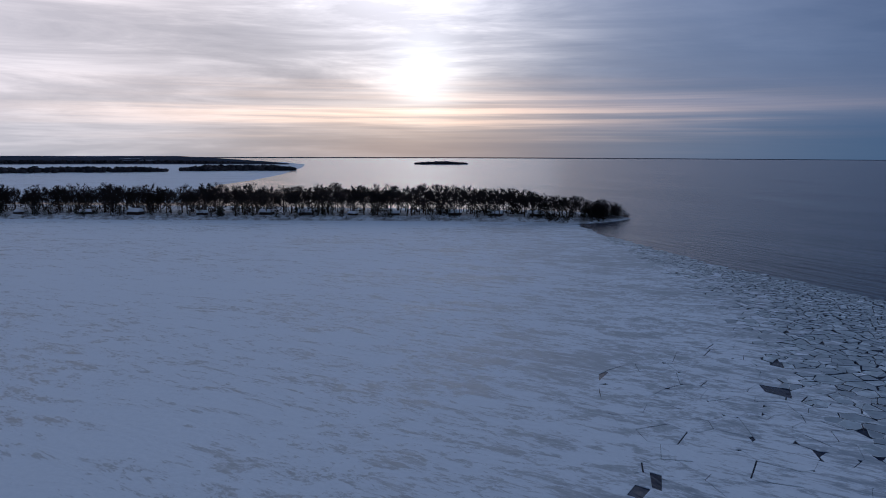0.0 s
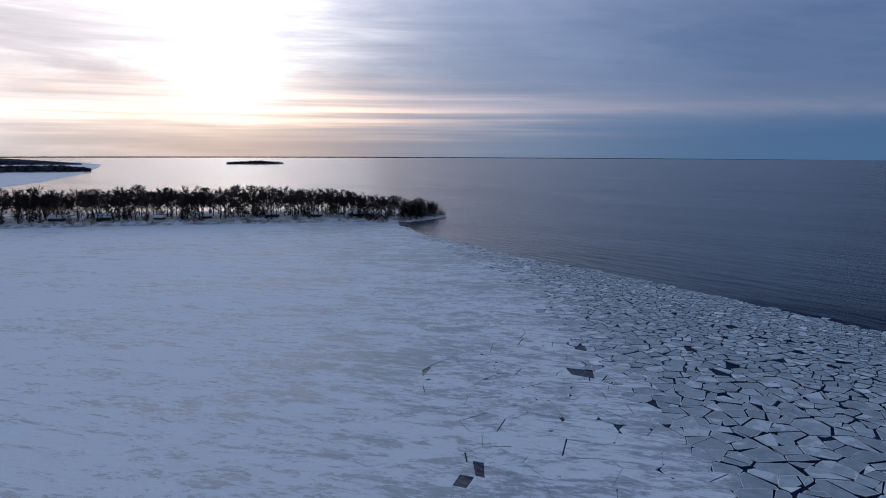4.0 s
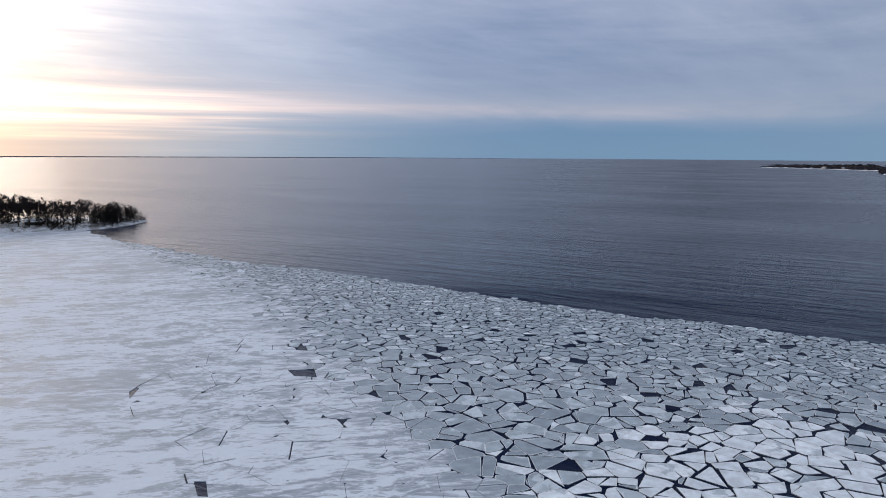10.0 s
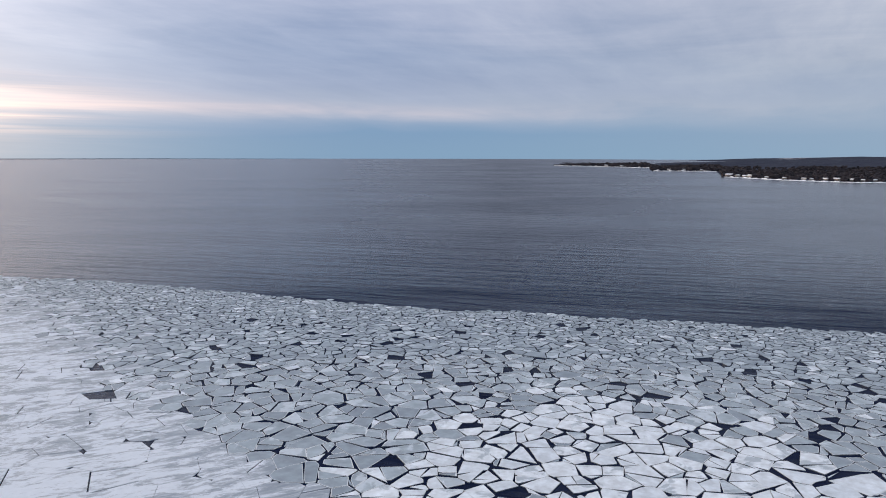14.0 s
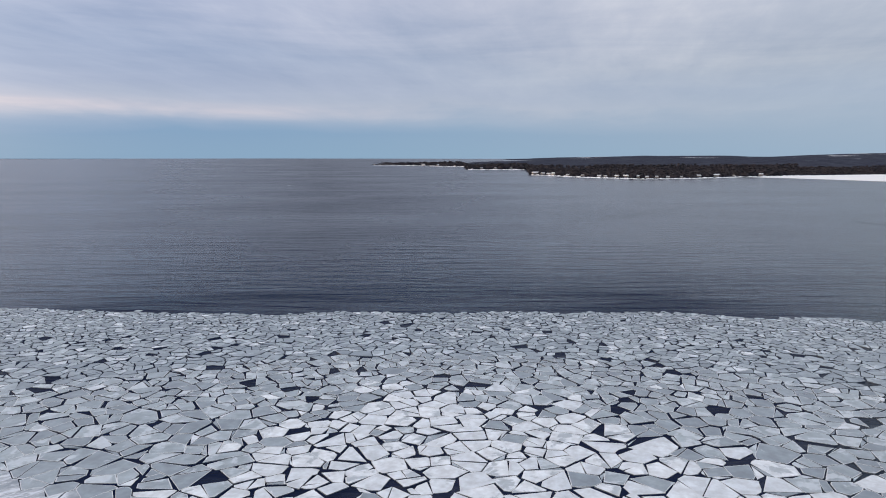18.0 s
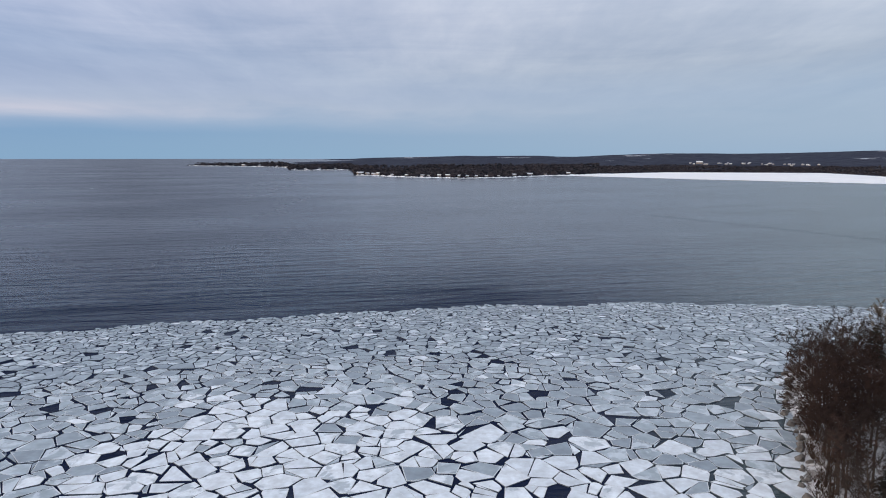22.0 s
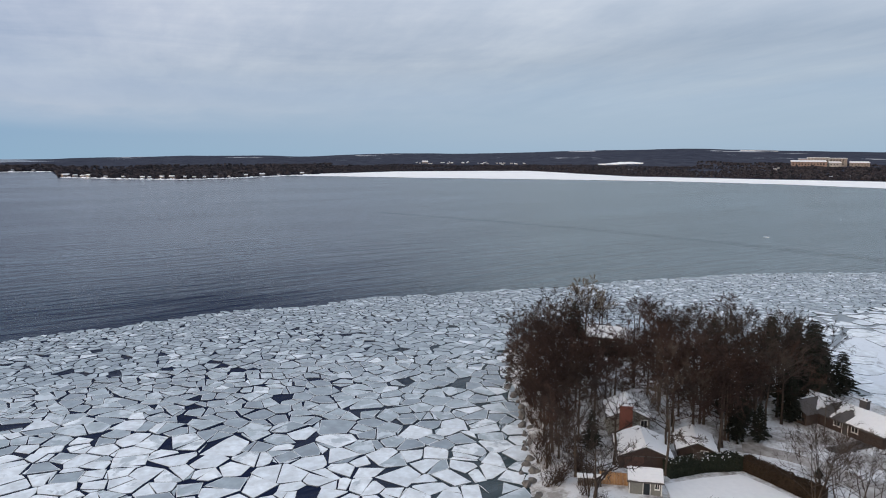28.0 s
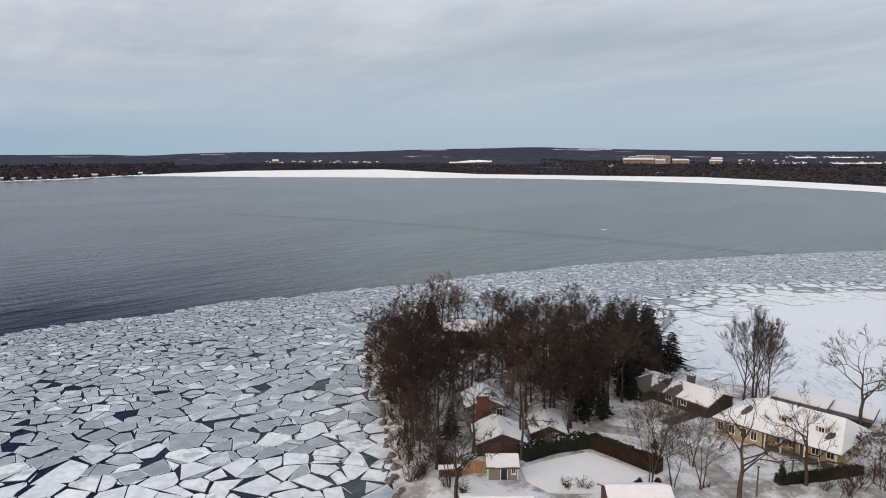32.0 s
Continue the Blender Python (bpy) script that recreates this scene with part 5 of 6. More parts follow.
for x, y, k in ((90, -41, 0.95), (95.5, -43.0, 1.05), (101, -44.5, 1.1), (107, -46.5, 1.1), (113, -48, 1.05), (119, -50, 1.0), (85.5, -38.2, 0.75), (98, -47, 1.0), (92.5, -40.6, 0.8), (98, -43.2, 0.85), (104, -45.0, 0.9), (110, -46.5, 0.9), (116, -48.0, 0.85), (122, -50.5, 0.85), (128, -52.5, 0.8), (134, -54.5, 0.75), (88, -39.6, 0.7)):
    red_kinds[int(x) % 3].place(at(x, y, GZ - 0.2, x * 31, k))
for _ in range(50):
    x, y = wood_rng.uniform(92, 150), wood_rng.uniform(-103, -44)
    if inside((x, y), WOOD) and not any(math.hypot(x - a, y - b) < c for a, b, c in HOUSES_KEEP):
        red_bush.place(at(x, y, GZ - 0.1, x * 91, wood_rng.uniform(0.7, 1.4)))
for x, y, k in ((53, -95, 0.55), (51.2, -90.5, 0.5), (50.5, -97, 0.55), (54.5, -99, 0.4)):
    red_kinds[int(x) % 3].place(at(x, y, GZ - 0.1, x * 91, k))
for x, y, k in ((62.5, -59.5, 0.22), (61.3, -62.0, 0.25), (64.0, -61.5, 0.16), (72.6, -72.4, 0.14)):
    pine_kinds[0].place(at(x, y, GZ - 0.1, x * 37, k * 1.6, k))
for x, y, k in ((51.5, -87.5, 1.3), (50.3, -84.0, 1.2), (49.5, -90, 1.3), (52.5, -93, 1.0), (53, -83, 0.8), (76.5, -39.2, 0.8)):
    red_bush.place(at(x, y, GZ - 0.1, x * 91, k))
for x, y, k in ((80.5, -44.0, 1.1), (79.6, -42.6, 1.0), (82.5, -43.5, 1.0), (68.5, -53.4, 0.9), (67.3, -55.2, 0.9), (73.4, -40.6, 1.0), (85, -42.8, 0.9), (72.8, -73.2, 0.55), (60.5, -69.8, 0.6), (92, -46.5, 0.9)):
    grey_bush.place(at(x, y, GZ - 0.1, x * 77, k))
Maker(pine_kinds[0].build).place(at(58.2, -81.6, GZ - 0.05, 20)).scale = (0.20, 0.20, 0.20)


# ---- houses and garden ----
def frame_pose(x0, y0, x1, y1, z=GZ):
    """Pose at the middle of a front wall that runs from the viewer's left end to its right end; -y looks out of the front."""
    return Matrix.Translation(((x0 + x1) / 2, (y0 + y1) / 2, z)) @ pose(0, 0, 0, 0, 0, math.degrees(math.atan2(y1 - y0, x1 - x0)))


def window(parent, x, y, z, w, h, face="front", label=""):
    """Frame, sill and pane set in a wall."""
    fr, pane, sill = Shape(), Shape(), Shape()
    t = 0.09
    def put(sh, a0, a1, d0, d1, z0, z1):
        if face == "front":
            sh.box(x + a0, x + a1, y - d1, y - d0, z0, z1)
        elif face == "left":
            sh.box(x - d1, x - d0, y + a0, y + a1, z0, z1)
        else:
            sh.box(x + d0, x + d1, y + a0, y + a1, z0, z1)
    put(fr, -w / 2 - t, -w / 2, 0.002, 0.06, z - t, z + h + t)
    put(fr, w / 2, w / 2 + t, 0.002, 0.06, z - t, z + h + t)
    put(fr, -w / 2, w / 2, 0.002, 0.06, z + h, z + h + t)
    put(fr, -w / 2, w / 2, 0.002, 0.06, z - t, z)
    put(fr, -0.03, 0.03, 0.002, 0.05, z, z + h)
    put(pane, -w / 2, w / 2, 0.001, 0.02, z, z + h)
    put(sill, -w / 2 - t - 0.05, w / 2 + t + 0.05, 0.002, 0.12, z - t - 0.06, z - t - 0.002)
    win = part("window", fr, TRIM, parent, label or "white-framed window")
    part("pane", pane, GLASS, win)
    part("sill", sill, TRIM, win)


def door(parent, x, y, z, w=0.9, h=2.0, mat=None):
    leaf, fr = Shape(), Shape()
    leaf.box(x - w / 2, x + w / 2, y - 0.05, y - 0.002, z, z + h)
    for a, b in ((-w / 2 - 0.09, -w / 2), (w / 2, w / 2 + 0.09)):
        fr.box(x + a, x + b, y - 0.07, y - 0.002, z, z + h)
    fr.box(x - w / 2 - 0.09, x + w / 2 + 0.09, y - 0.07, y - 0.002, z + h, z + h + 0.09)
    d = part("door", leaf, mat or SHINGLE, parent)
    part("door_frame", fr, TRIM, d)


def gable_walls(parent, w, l, h, rise, mat, ridge_x=True):
    """Four walls; the ridge runs along x (front eaves) or along y (front gable). Front wall at y = 0."""
    fw, bw, lw, rw = Shape(), Shape(), Shape(), Shape()
    x0, x1, t = -w / 2, w / 2, 0.15
    if ridge_x:
        fw.box(x0, x1, 0, t, -0.4, h)
        bw.box(x0, x1, l - t, l, -0.4, h)
        for sh, xa, xb in ((lw, x0, x0 + t), (rw, x1 - t, x1)):
            ring = [(t, -0.4), (l - t, -0.4), (l - t, h), (l / 2, h + rise * (1 - t / l)), (t, h)]
            sh.solid([(xa, a, b) for a, b in ring], [(xb, a, b) for a, b in ring])
    else:
        lw.box(x0, x0 + t, t, l - t, -0.4, h)
        rw.box(x1 - t, x1, t, l - t, -0.4, h)
        for sh, ya, yb in ((fw, 0, t), (bw, l - t, l)):
            ring = [(x0, -0.4), (x1, -0.4), (x1, h), (0, h + rise), (x0, h)]
            sh.solid([(a, yb, b) for a, b in ring], [(a, ya, b) for a, b in ring])
    for sh in (fw, bw, lw, rw):
        part("wall", sh, mat, parent)


def gable_roof(parent, w, l, h, rise, over=0.4, ridge_x=True, bare=(), snow=0.16):
    """Two shingled slopes with a snow cover on each; bare: which slopes have thawed patches."""
    t = 0.14
    half = (l if ridge_x else w) / 2
    long_ = (w if ridge_x else l)
    slope = rise / half
    for side in (-1, 1):
        def pt(a, q, lift):
            # a along the ridge, q from the eaves (0) to the ridge (1)
            out = (half + over) * (1 - q)
            z = h + rise - slope * out + lift
            if ridge_x:
                return (a, l / 2 + side * out, z)
            return (side * out, a, z)
        a0, a1 = (-long_ / 2 - over, long_ / 2 + over) if ridge_x else (-over, long_ + over)
        flip = (side < 0) == ridge_x
        sh = Shape()
        r0 = [pt(a0, 0, 0), pt(a1, 0, 0), pt(a1, 1, 0), pt(a0, 1, 0)]
        r1 = [pt(a0, 0, t), pt(a1, 0, t), pt(a1, 1, t), pt(a0, 1, t)]
        if not flip:
            r0, r1 = r0[::-1], r1[::-1]
        sh.solid(r0, r1)
        roof = part("roof", sh, SHINGLE, parent)
        # snow in strips with an uneven lower lip
        sn = Shape()
        rng = random.Random(int(w * 31 + l * 7 + side))
        n_, rows = max(8, int(long_ * 2.6)), 9
        holes = bare if side < 0 else ()
        lip = [0.02 + 0.05 * rng.random() for _ in range(n_ + 1)]
        puff = [[0.75 + 0.5 * rng.random() for _ in range(rows + 1)] for _ in range(n_ + 1)]

        def spot(i, j, low=False):
            q = lip[i] + (0.999 - lip[i]) * j / rows
            edge = 0.8 if i in (0, n_) or j == 0 else 1.0
            return pt(a0 + 0.06 + (a1 - a0 - 0.12) * i / n_, q, t + 0.004 if low else t + snow * edge * puff[i][j])

        def bare_at(i, j):
            f, q = (i + 0.5) / n_, (j + 0.5) / rows
            return any(abs(f - c) < wd and lo <= q < lo + (hi - lo) * math.sqrt(1 - ((f - c) / wd) ** 2) for c, wd, lo, hi in holes)

        kept = {(i, j) for i in range(n_) for j in range(rows) if not bare_at(i, j)}
        index = {}

        def vert(i, j, low):
            if (i, j, low) not in index:
                index[i, j, low] = len(sn.v)
                sn.v.append(spot(i, j, low))
            return index[i, j, low]

        def quad(*ids):
            sn.f.append(ids if flip else ids[::-1])
            sn.m.append(0)

        for i, j in kept:
            quad(vert(i, j, False), vert(i + 1, j, False), vert(i + 1, j + 1, False), vert(i, j + 1, False))
            for di, dj, p_, q_ in ((0, -1, (0, 0), (1, 0)), (1, 0, (1, 0), (1, 1)), (0, 1, (1, 1), (0, 1)), (-1, 0, (0, 1), (0, 0))):
                if (i + di, j + dj) not in kept:
                    quad(vert(i + p_[0], j + p_[1], True), vert(i + q_[0], j + q_[1], True), vert(i + q_[0], j + q_[1], False), vert(i + p_[0], j + p_[1], False))
        part("snow_cover", sn, ROOF_SNOW, roof, "white snow cover")


def chimney(parent, x, y, z0, z1, w=1.0, d=0.8, mat=None):
    sh = Shape()
    sh.box(x - w / 2, x + w / 2, y - d / 2, y + d / 2, z0, z1)
    sh.box(x - w / 2 - 0.08, x + w / 2 + 0.08, y - d / 2 - 0.08, y + d / 2 + 0.08, z1, z1 + 0.18)
    c = part("chimney", sh, mat or BRICK, parent, "red brick chimney")
    pot = Shape()
    for k in (-0.25, 0.25):
        pot.tube((x + k * w, y, z1 + 0.18), (x + k * w, y, z1 + 0.5), 0.13, 0.11, 8)
    part("flue", pot, SHINGLE, c)
    sn = Shape()
    sn.box(x - w / 2, x + w / 2, y - d / 2, y + d / 2, z1 + 0.182, z1 + 0.24)
    part("snow_cap", sn, ROOF_SNOW, c)


# garden shed
shed = tagged(new("garden_shed"), "small grey-green garden shed with white snowy roof", "shed")
gable_walls(shed, 4.0, 3.2, 1.85, 0.9, WALL_GREY)
gable_roof(shed, 4.0, 3.2, 1.85, 0.9, 0.3)
door(shed, 0.15, 0, 0.05, 0.8, 1.8, GLASS)
window(shed, 1.45, 0, 0.95, 0.45, 0.7)
for cx in (-2.0, 2.0):
    sh = Shape()
    sh.box(cx - 0.07, cx + 0.07, -0.025, 0.0, 0.0, 2.0)
    part("corner_board", sh, TRIM, shed)
shed.matrix_basis = frame_pose(75.2, -45.2, 73.4, -48.8)

# brown garage in front of the chimney house
garage = tagged(new("brown_house_wing"), "dark brown gabled house wing with snowy roof", "house")
gable_walls(garage, 7.0, 6.8, 2.0, 1.4, WALL_BROWN, ridge_x=False)
gable_roof(garage, 7.0, 6.8, 2.0, 1.4, 0.5, ridge_x=False)
sh = Shape()
sh.box(-2.8, -0.2, -0.06, -0.002, 0.0, 1.85)
part("garage_door", sh, WALL_DARK, garage, "dull red garage door")
sh = Shape()
sh.box(-3.5, 3.5, -0.05, -0.002, 1.9, 2.01)
part("trim_board", sh, SHINGLE, garage)
garage.matrix_basis = frame_pose(82.0, -47.6, 79.3, -54.0)

main_house = tagged(new("chimney_house"), "two-storey grey-green house with red brick chimney and snowy roof", "house")
gable_walls(main_house, 6.2, 6.6, 3.2, 1.5, WALL_GREY, ridge_x=False)
gable_roof(main_house, 6.2, 6.6, 3.2, 1.5, 0.5, ridge_x=False)
chimney(main_house, -0.6, -0.45, -0.4, 5.2, 1.9, 0.9)
window(main_house, 2.2, 0, 1.8, 0.9, 1.1)
main_house.matrix_basis = frame_pose(92.6, -50.9, 89.7, -57.7)

cabin = tagged(new("dark_outbuilding"), "small dark gabled outbuilding with snowy roof", "outbuilding")
gable_walls(cabin, 5.0, 6.0, 1.7, 1.1, WALL_BROWN, ridge_x=False)
gable_roof(cabin, 5.0, 6.0, 1.7, 1.1, 0.5, ridge_x=False)
door(cabin, 1.0, 0, 0, 0.9, 1.65)
cabin.matrix_basis = frame_pose(82.4, -57.2, 80.0, -61.6)

lake_house = tagged(new("lake_house"), "dark house with snowy roof hidden among trees", "house")
gable_walls(lake_house, 8.0, 5.6, 2.6, 1.7, WALL_BROWN)
gable_roof(lake_house, 8.0, 5.6, 2.6, 1.7, 0.5)
window(lake_house, -2, 0, 0.6, 1.4, 1.1)
window(lake_house, 2, 0, 0.6, 1.4, 1.1)
lake_house.matrix_basis = frame_pose(139.6, -71.0, 134.8, -78.6)

# long dark bungalow
bungalow = tagged(new("dark_bungalow"), "long dark brown bungalow with half-thawed snowy roof", "house")
gable_walls(bungalow, 16.0, 7.4, 2.15, 1.3, WALL_BROWN)
gable_roof(bungalow, 16.0, 7.4, 2.15, 1.3, 0.6, bare=((0.40, 0.075, 0.0, 0.95), (0.565, 0.08, 0.0, 0.78)))
for x in (0.5, 3.5):
    window(bungalow, x, 0, 1.0, 1.0, 1.0)
door(bungalow, 1.9, 0, 0)
chimney(bungalow, 0.6, 6.0, 2.4, 4.2, 1.2, 0.9, SHINGLE)
for k in (0, 1):
    window(bungalow, -8.0, 2.4 + 2.2 * k, 0.8, 1.1, 1.2, "left")
# cross wing at the lake end, its roof thawed on one side
WX0, WX1, WY, WH, WR = -8.0, -3.0, -2.6, 2.15, 1.25
wm = (WX0 + WX1) / 2
sh = Shape()
ring = [(WX0, -0.4), (WX1, -0.4), (WX1, WH), (wm, WH + WR - 0.1), (WX0, WH)]
sh.solid([(x, WY + 0.15, z) for x, z in ring], [(x, WY, z) for x, z in ring])
wing = part("wing_wall", sh, WALL_BROWN, bungalow)
for x in (WX0, WX1 - 0.15):
    sh = Shape()
    sh.box(x, x + 0.15, WY + 0.152, -0.005, -0.4, WH)
    part("wing_wall", sh, WALL_BROWN, bungalow)
for x in (-6.6, -4.4):
    window(bungalow, x, WY, 0.7, 0.9, 1.2)
for x_out, side in ((WX0 - 0.45, -1), (WX1 + 0.45, 1)):
    z_out = WH + WR - (abs(x_out - wm)) * WR / (wm - WX0)
    sh = Shape()
    low_, high = [(x_out, WY - 0.5, z_out), (wm, WY - 0.5, WH + WR), (wm, 3.7, WH + WR), (x_out, 3.7, z_out)], []
    high = [(x, y, z + 0.14) for x, y, z in low_]
    sh.solid(low_[::-1] if side > 0 else low_, high[::-1] if side > 0 else high)
    wr = part("wing_roof", sh, SHINGLE, bungalow, "bare dark shingled slope" if side > 0 else "")
    if side < 0:
        sh = Shape()
        sh.solid([(x, y, z + 0.004) for x, y, z in high], [(x * 0.995, y, z + 0.13) for x, y, z in high])
        part("snow_cover", sh, ROOF_SNOW, wr, "snow on the shaded slope")
sh = Shape()
sh.box(wm - 0.12, wm + 0.12, WY - 0.5, 3.6, WH + WR + 0.15, WH + WR + 0.24)
part("snow_ridge", sh, ROOF_SNOW, bungalow, "line of snow on the ridge")
bungalow.matrix_basis = frame_pose(93.4, -86.5, 77.8, -88.7)

# yellow house with hipped roof
villa = tagged(new("yellow_house"), "pale yellow stone house with big snowy hipped roof and porch", "house")
VL, VW, VH, VR = 17.4, 9.6, 2.7, 2.9
for x0, x1, y0, y1 in ((-VL / 2, VL / 2, 0, 0.2), (-VL / 2, VL / 2, VW - 0.2, VW), (-VL / 2, -VL / 2 + 0.2, 0.2, VW - 0.2), (VL / 2 - 0.2, VL / 2, 0.2, VW - 0.2)):
    sh = Shape()
    sh.box(x0, x1, y0, y1, -0.4, VH)
    part("wall", sh, WALL_YELLOW, villa)
sh = Shape()
sh.box(-VL / 2 - 0.1, -1.6, -1.9, -0.005, -0.4, VH)
wing = part("wing_wall", sh, WALL_YELLOW, villa)
o = 0.6
e0, e1, f0, f1 = -VL / 2 - o, VL / 2 + o, -2.4, VW + o
rx0, rx1, ry = -VL / 2 + 4.8, VL / 2 - 1.2, VW / 2 - 0.6


def hip(lift, inset=0.0):
    zb = VH - 0.15 + lift
    sh = Shape()
    a, b, c, d = (e0 + inset, f0 + inset, zb), (e1 - inset, f0 + inset, zb), (e1 - inset, f1 - inset, zb), (e0 + inset, f1 - inset, zb)
    p, q = (rx0, ry, VH + VR + lift), (rx1, ry, VH + VR + lift)
    sh.face([a, b, q, p])
    sh.face([b, c, q])
    sh.face([c, d, p, q])
    sh.face([d, a, p])
    sh.face([d, c, b, a])
    return sh


roof = part("roof", hip(0.0), SHINGLE, villa)
sn = hip(0.16, 0.0)
part("snow_cover", sn, ROOF_SNOW, roof, "thick white snow cover")
sh = Shape()
slope = (VH + VR - (VH - 0.15)) / (ry - f0)
for k, (cx, cy, rr, tall) in enumerate(((-5.2, 0.7, 0.62, 2.0), (6.9, 0.3, 0.5, 1.7))):
    ring = []
    for i in range(16):
        t = 6.283 * i / 16
        q = 1 + 0.35 * noise.noise((math.cos(t) * 1.5 + k, math.sin(t) * 1.5, cx))
        x, y = cx + rr * q * math.cos(t) + 0.25 * math.sin(t), cy + rr * tall * q * math.sin(t)
        ring.append((x, y, VH - 0.15 + slope * (y - f0) + 0.195 - 0.003 * k))
    sh.face(ring)
part("thawed_patch", sh, SHINGLE, roof, "bare shingles showing through snow")
for x in (-8.0, -6.2, -4.4, -2.8):
    window(villa, x, -1.9, 0.9, 0.8, 1.3)
for x in (0.2, 2.0, 5.2, 7.2):
    window(villa, x, 0, 0.8, 0.9, 1.4)
door(villa, 3.6, 0, 0.05, 1.0, 2.1)
for k in (0, 1, 2):
    window(villa, VL / 2, 2.0 + 2.6 * k, 0.9, 0.9, 1.3, "right")
sh = Shape()
sh.box(-1.5, VL / 2, -2.0, -0.21, -0.4, 0.12)
part("porch_floor", sh, ROCK, villa)
for x in (-1.2, 1.1, 4.4, 6.4, 8.5):
    sh = Shape()
    sh.box(x - 0.11, x + 0.11, -1.95, -1.73, 0.12, VH - 0.12)
    part("porch_post", sh, TRIM, villa)
for x in (0.4, 5.6):
    sh = Shape()
    sh.solid([(x - 0.8, 0.6, 3.7), (x + 0.8, 0.6, 3.7), (x + 0.8, 3.2, 3.7), (x - 0.8, 3.2, 3.7)], [(x - 0.8, 0.6, 5.0), (x + 0.8, 0.6, 5.0), (x + 0.8, 3.2, 5.0), (x - 0.8, 3.2, 5.0)])
    dm = part("dormer", sh, WALL_YELLOW, villa)
    window(villa, x, 0.6, 4.0, 0.7, 0.75)
    sh = Shape()
    sh.solid([(x - 1.0, 0.3, 4.95), (x + 1.0, 0.3, 4.95), (x + 1.0, 3.4, 5.25), (x - 1.0, 3.4, 5.25)], [(x - 1.0, 0.3, 5.15), (x + 1.0, 0.3, 5.15), (x + 1.0, 3.4, 5.5), (x - 1.0, 3.4, 5.5)])
    part("dormer_roof", sh, ROOF_SNOW, dm)
villa.matrix_basis = frame_pose(73.0, -86.9, 56.2, -91.4)

boat_house = tagged(new("shore_house"), "low dark flat-roofed house under snow by the shore", "house")
for w0, w1, l0, l1, h0 in ((-6, 2, 0, 5, 1.4), (2.01, 8.5, 1.0, 6.5, 0.9)):
    sh = Shape()
    sh.box(w0, w1, l0, l1, -0.4, h0)
    wl = part("wall", sh, WALL_BROWN, boat_house)
    sh = Shape()
    sh.solid([(w0 - 0.5, l0 - 0.5, h0), (w1 + 0.4, l0 - 0.5, h0), (w1 + 0.4, l1 + 0.5, h0 + 0.4), (w0 - 0.5, l1 + 0.5, h0 + 0.4)],
             [(w0 - 0.5, l0 - 0.5, h0 + 0.2), (w1 + 0.4, l0 - 0.5, h0 + 0.2), (w1 + 0.4, l1 + 0.5, h0 + 0.6), (w0 - 0.5, l1 + 0.5, h0 + 0.6)])
    rf = part("roof", sh, SHINGLE, wl)
    sh = Shape()
    sh.solid([(w0 - 0.4, l0 + 1.2, h0 + 0.345), (w1 + 0.3, l0 + 0.4, h0 + 0.29), (w1 + 0.3, l1 + 0.4, h0 + 0.605), (w0 - 0.4, l1 + 0.4, h0 + 0.605)],
             [(w0 - 0.4, l0 + 1.2, h0 + 0.45), (w1 + 0.3, l0 + 0.4, h0 + 0.4), (w1 + 0.3, l1 + 0.4, h0 + 0.72), (w0 - 0.4, l1 + 0.4, h0 + 0.72)])
    part("snow_cover", sh, ROOF_SNOW, wl)
boat_house.matrix_basis = frame_pose(76.5, -102.5, 64.5, -107.5)

# roofs of the houses close under the camera
near_roof = tagged(new("near_house"), "house with snowy roof close to the hedge garden", "house")
gable_walls(near_roof, 8.0, 7.0, 2.5, 1.4, WALL_GREY)
gable_roof(near_roof, 8.0, 7.0, 2.5, 1.4, 0.4)
near_roof.matrix_basis = frame_pose(62.6, -34.6, 59.1, -41.8)
porch_house = tagged(new("dark_eaved_house"), "house with dark eaves and half-thawed snowy roof", "house")
gable_walls(porch_house, 7.0, 7.0, 2.4, 1.5, WALL_DARK)
gable_roof(porch_house, 7.0, 7.0, 2.4, 1.5, 0.5, bare=((0.75, 0.18, 0.0, 0.6),))
porch_house.matrix_basis = frame_pose(57.4, -51.6, 54.2, -57.8)

# board fence beside the shed
fence = tagged(new("board_fence"), "new cedar board fence beside the shed", "fence")
for k in range(22):
    sh = Shape()
    sh.box(-1.98 + 0.18 * k, -1.98 + 0.165 + 0.18 * k, -0.012, 0.012, -0.2, 1.75)
    part("board", sh, FENCE_WOOD, fence)
for x in (-2.0, -0.65, 0.7, 2.0):
    sh = Shape()
    sh.box(x - 0.05, x + 0.05, 0.014, 0.11, -0.3, 1.85)
    part("post", sh, FENCE_WOOD, fence)
for z in (0.4, 1.4):
    sh = Shape()
    sh.box(-2.0, 2.0, 0.0125, 0.0138, z, z + 0.09)
    part("rail", sh, FENCE_WOOD, fence)
fence.matrix_basis = frame_pose(78.6, -42.8, 76.9, -46.4)


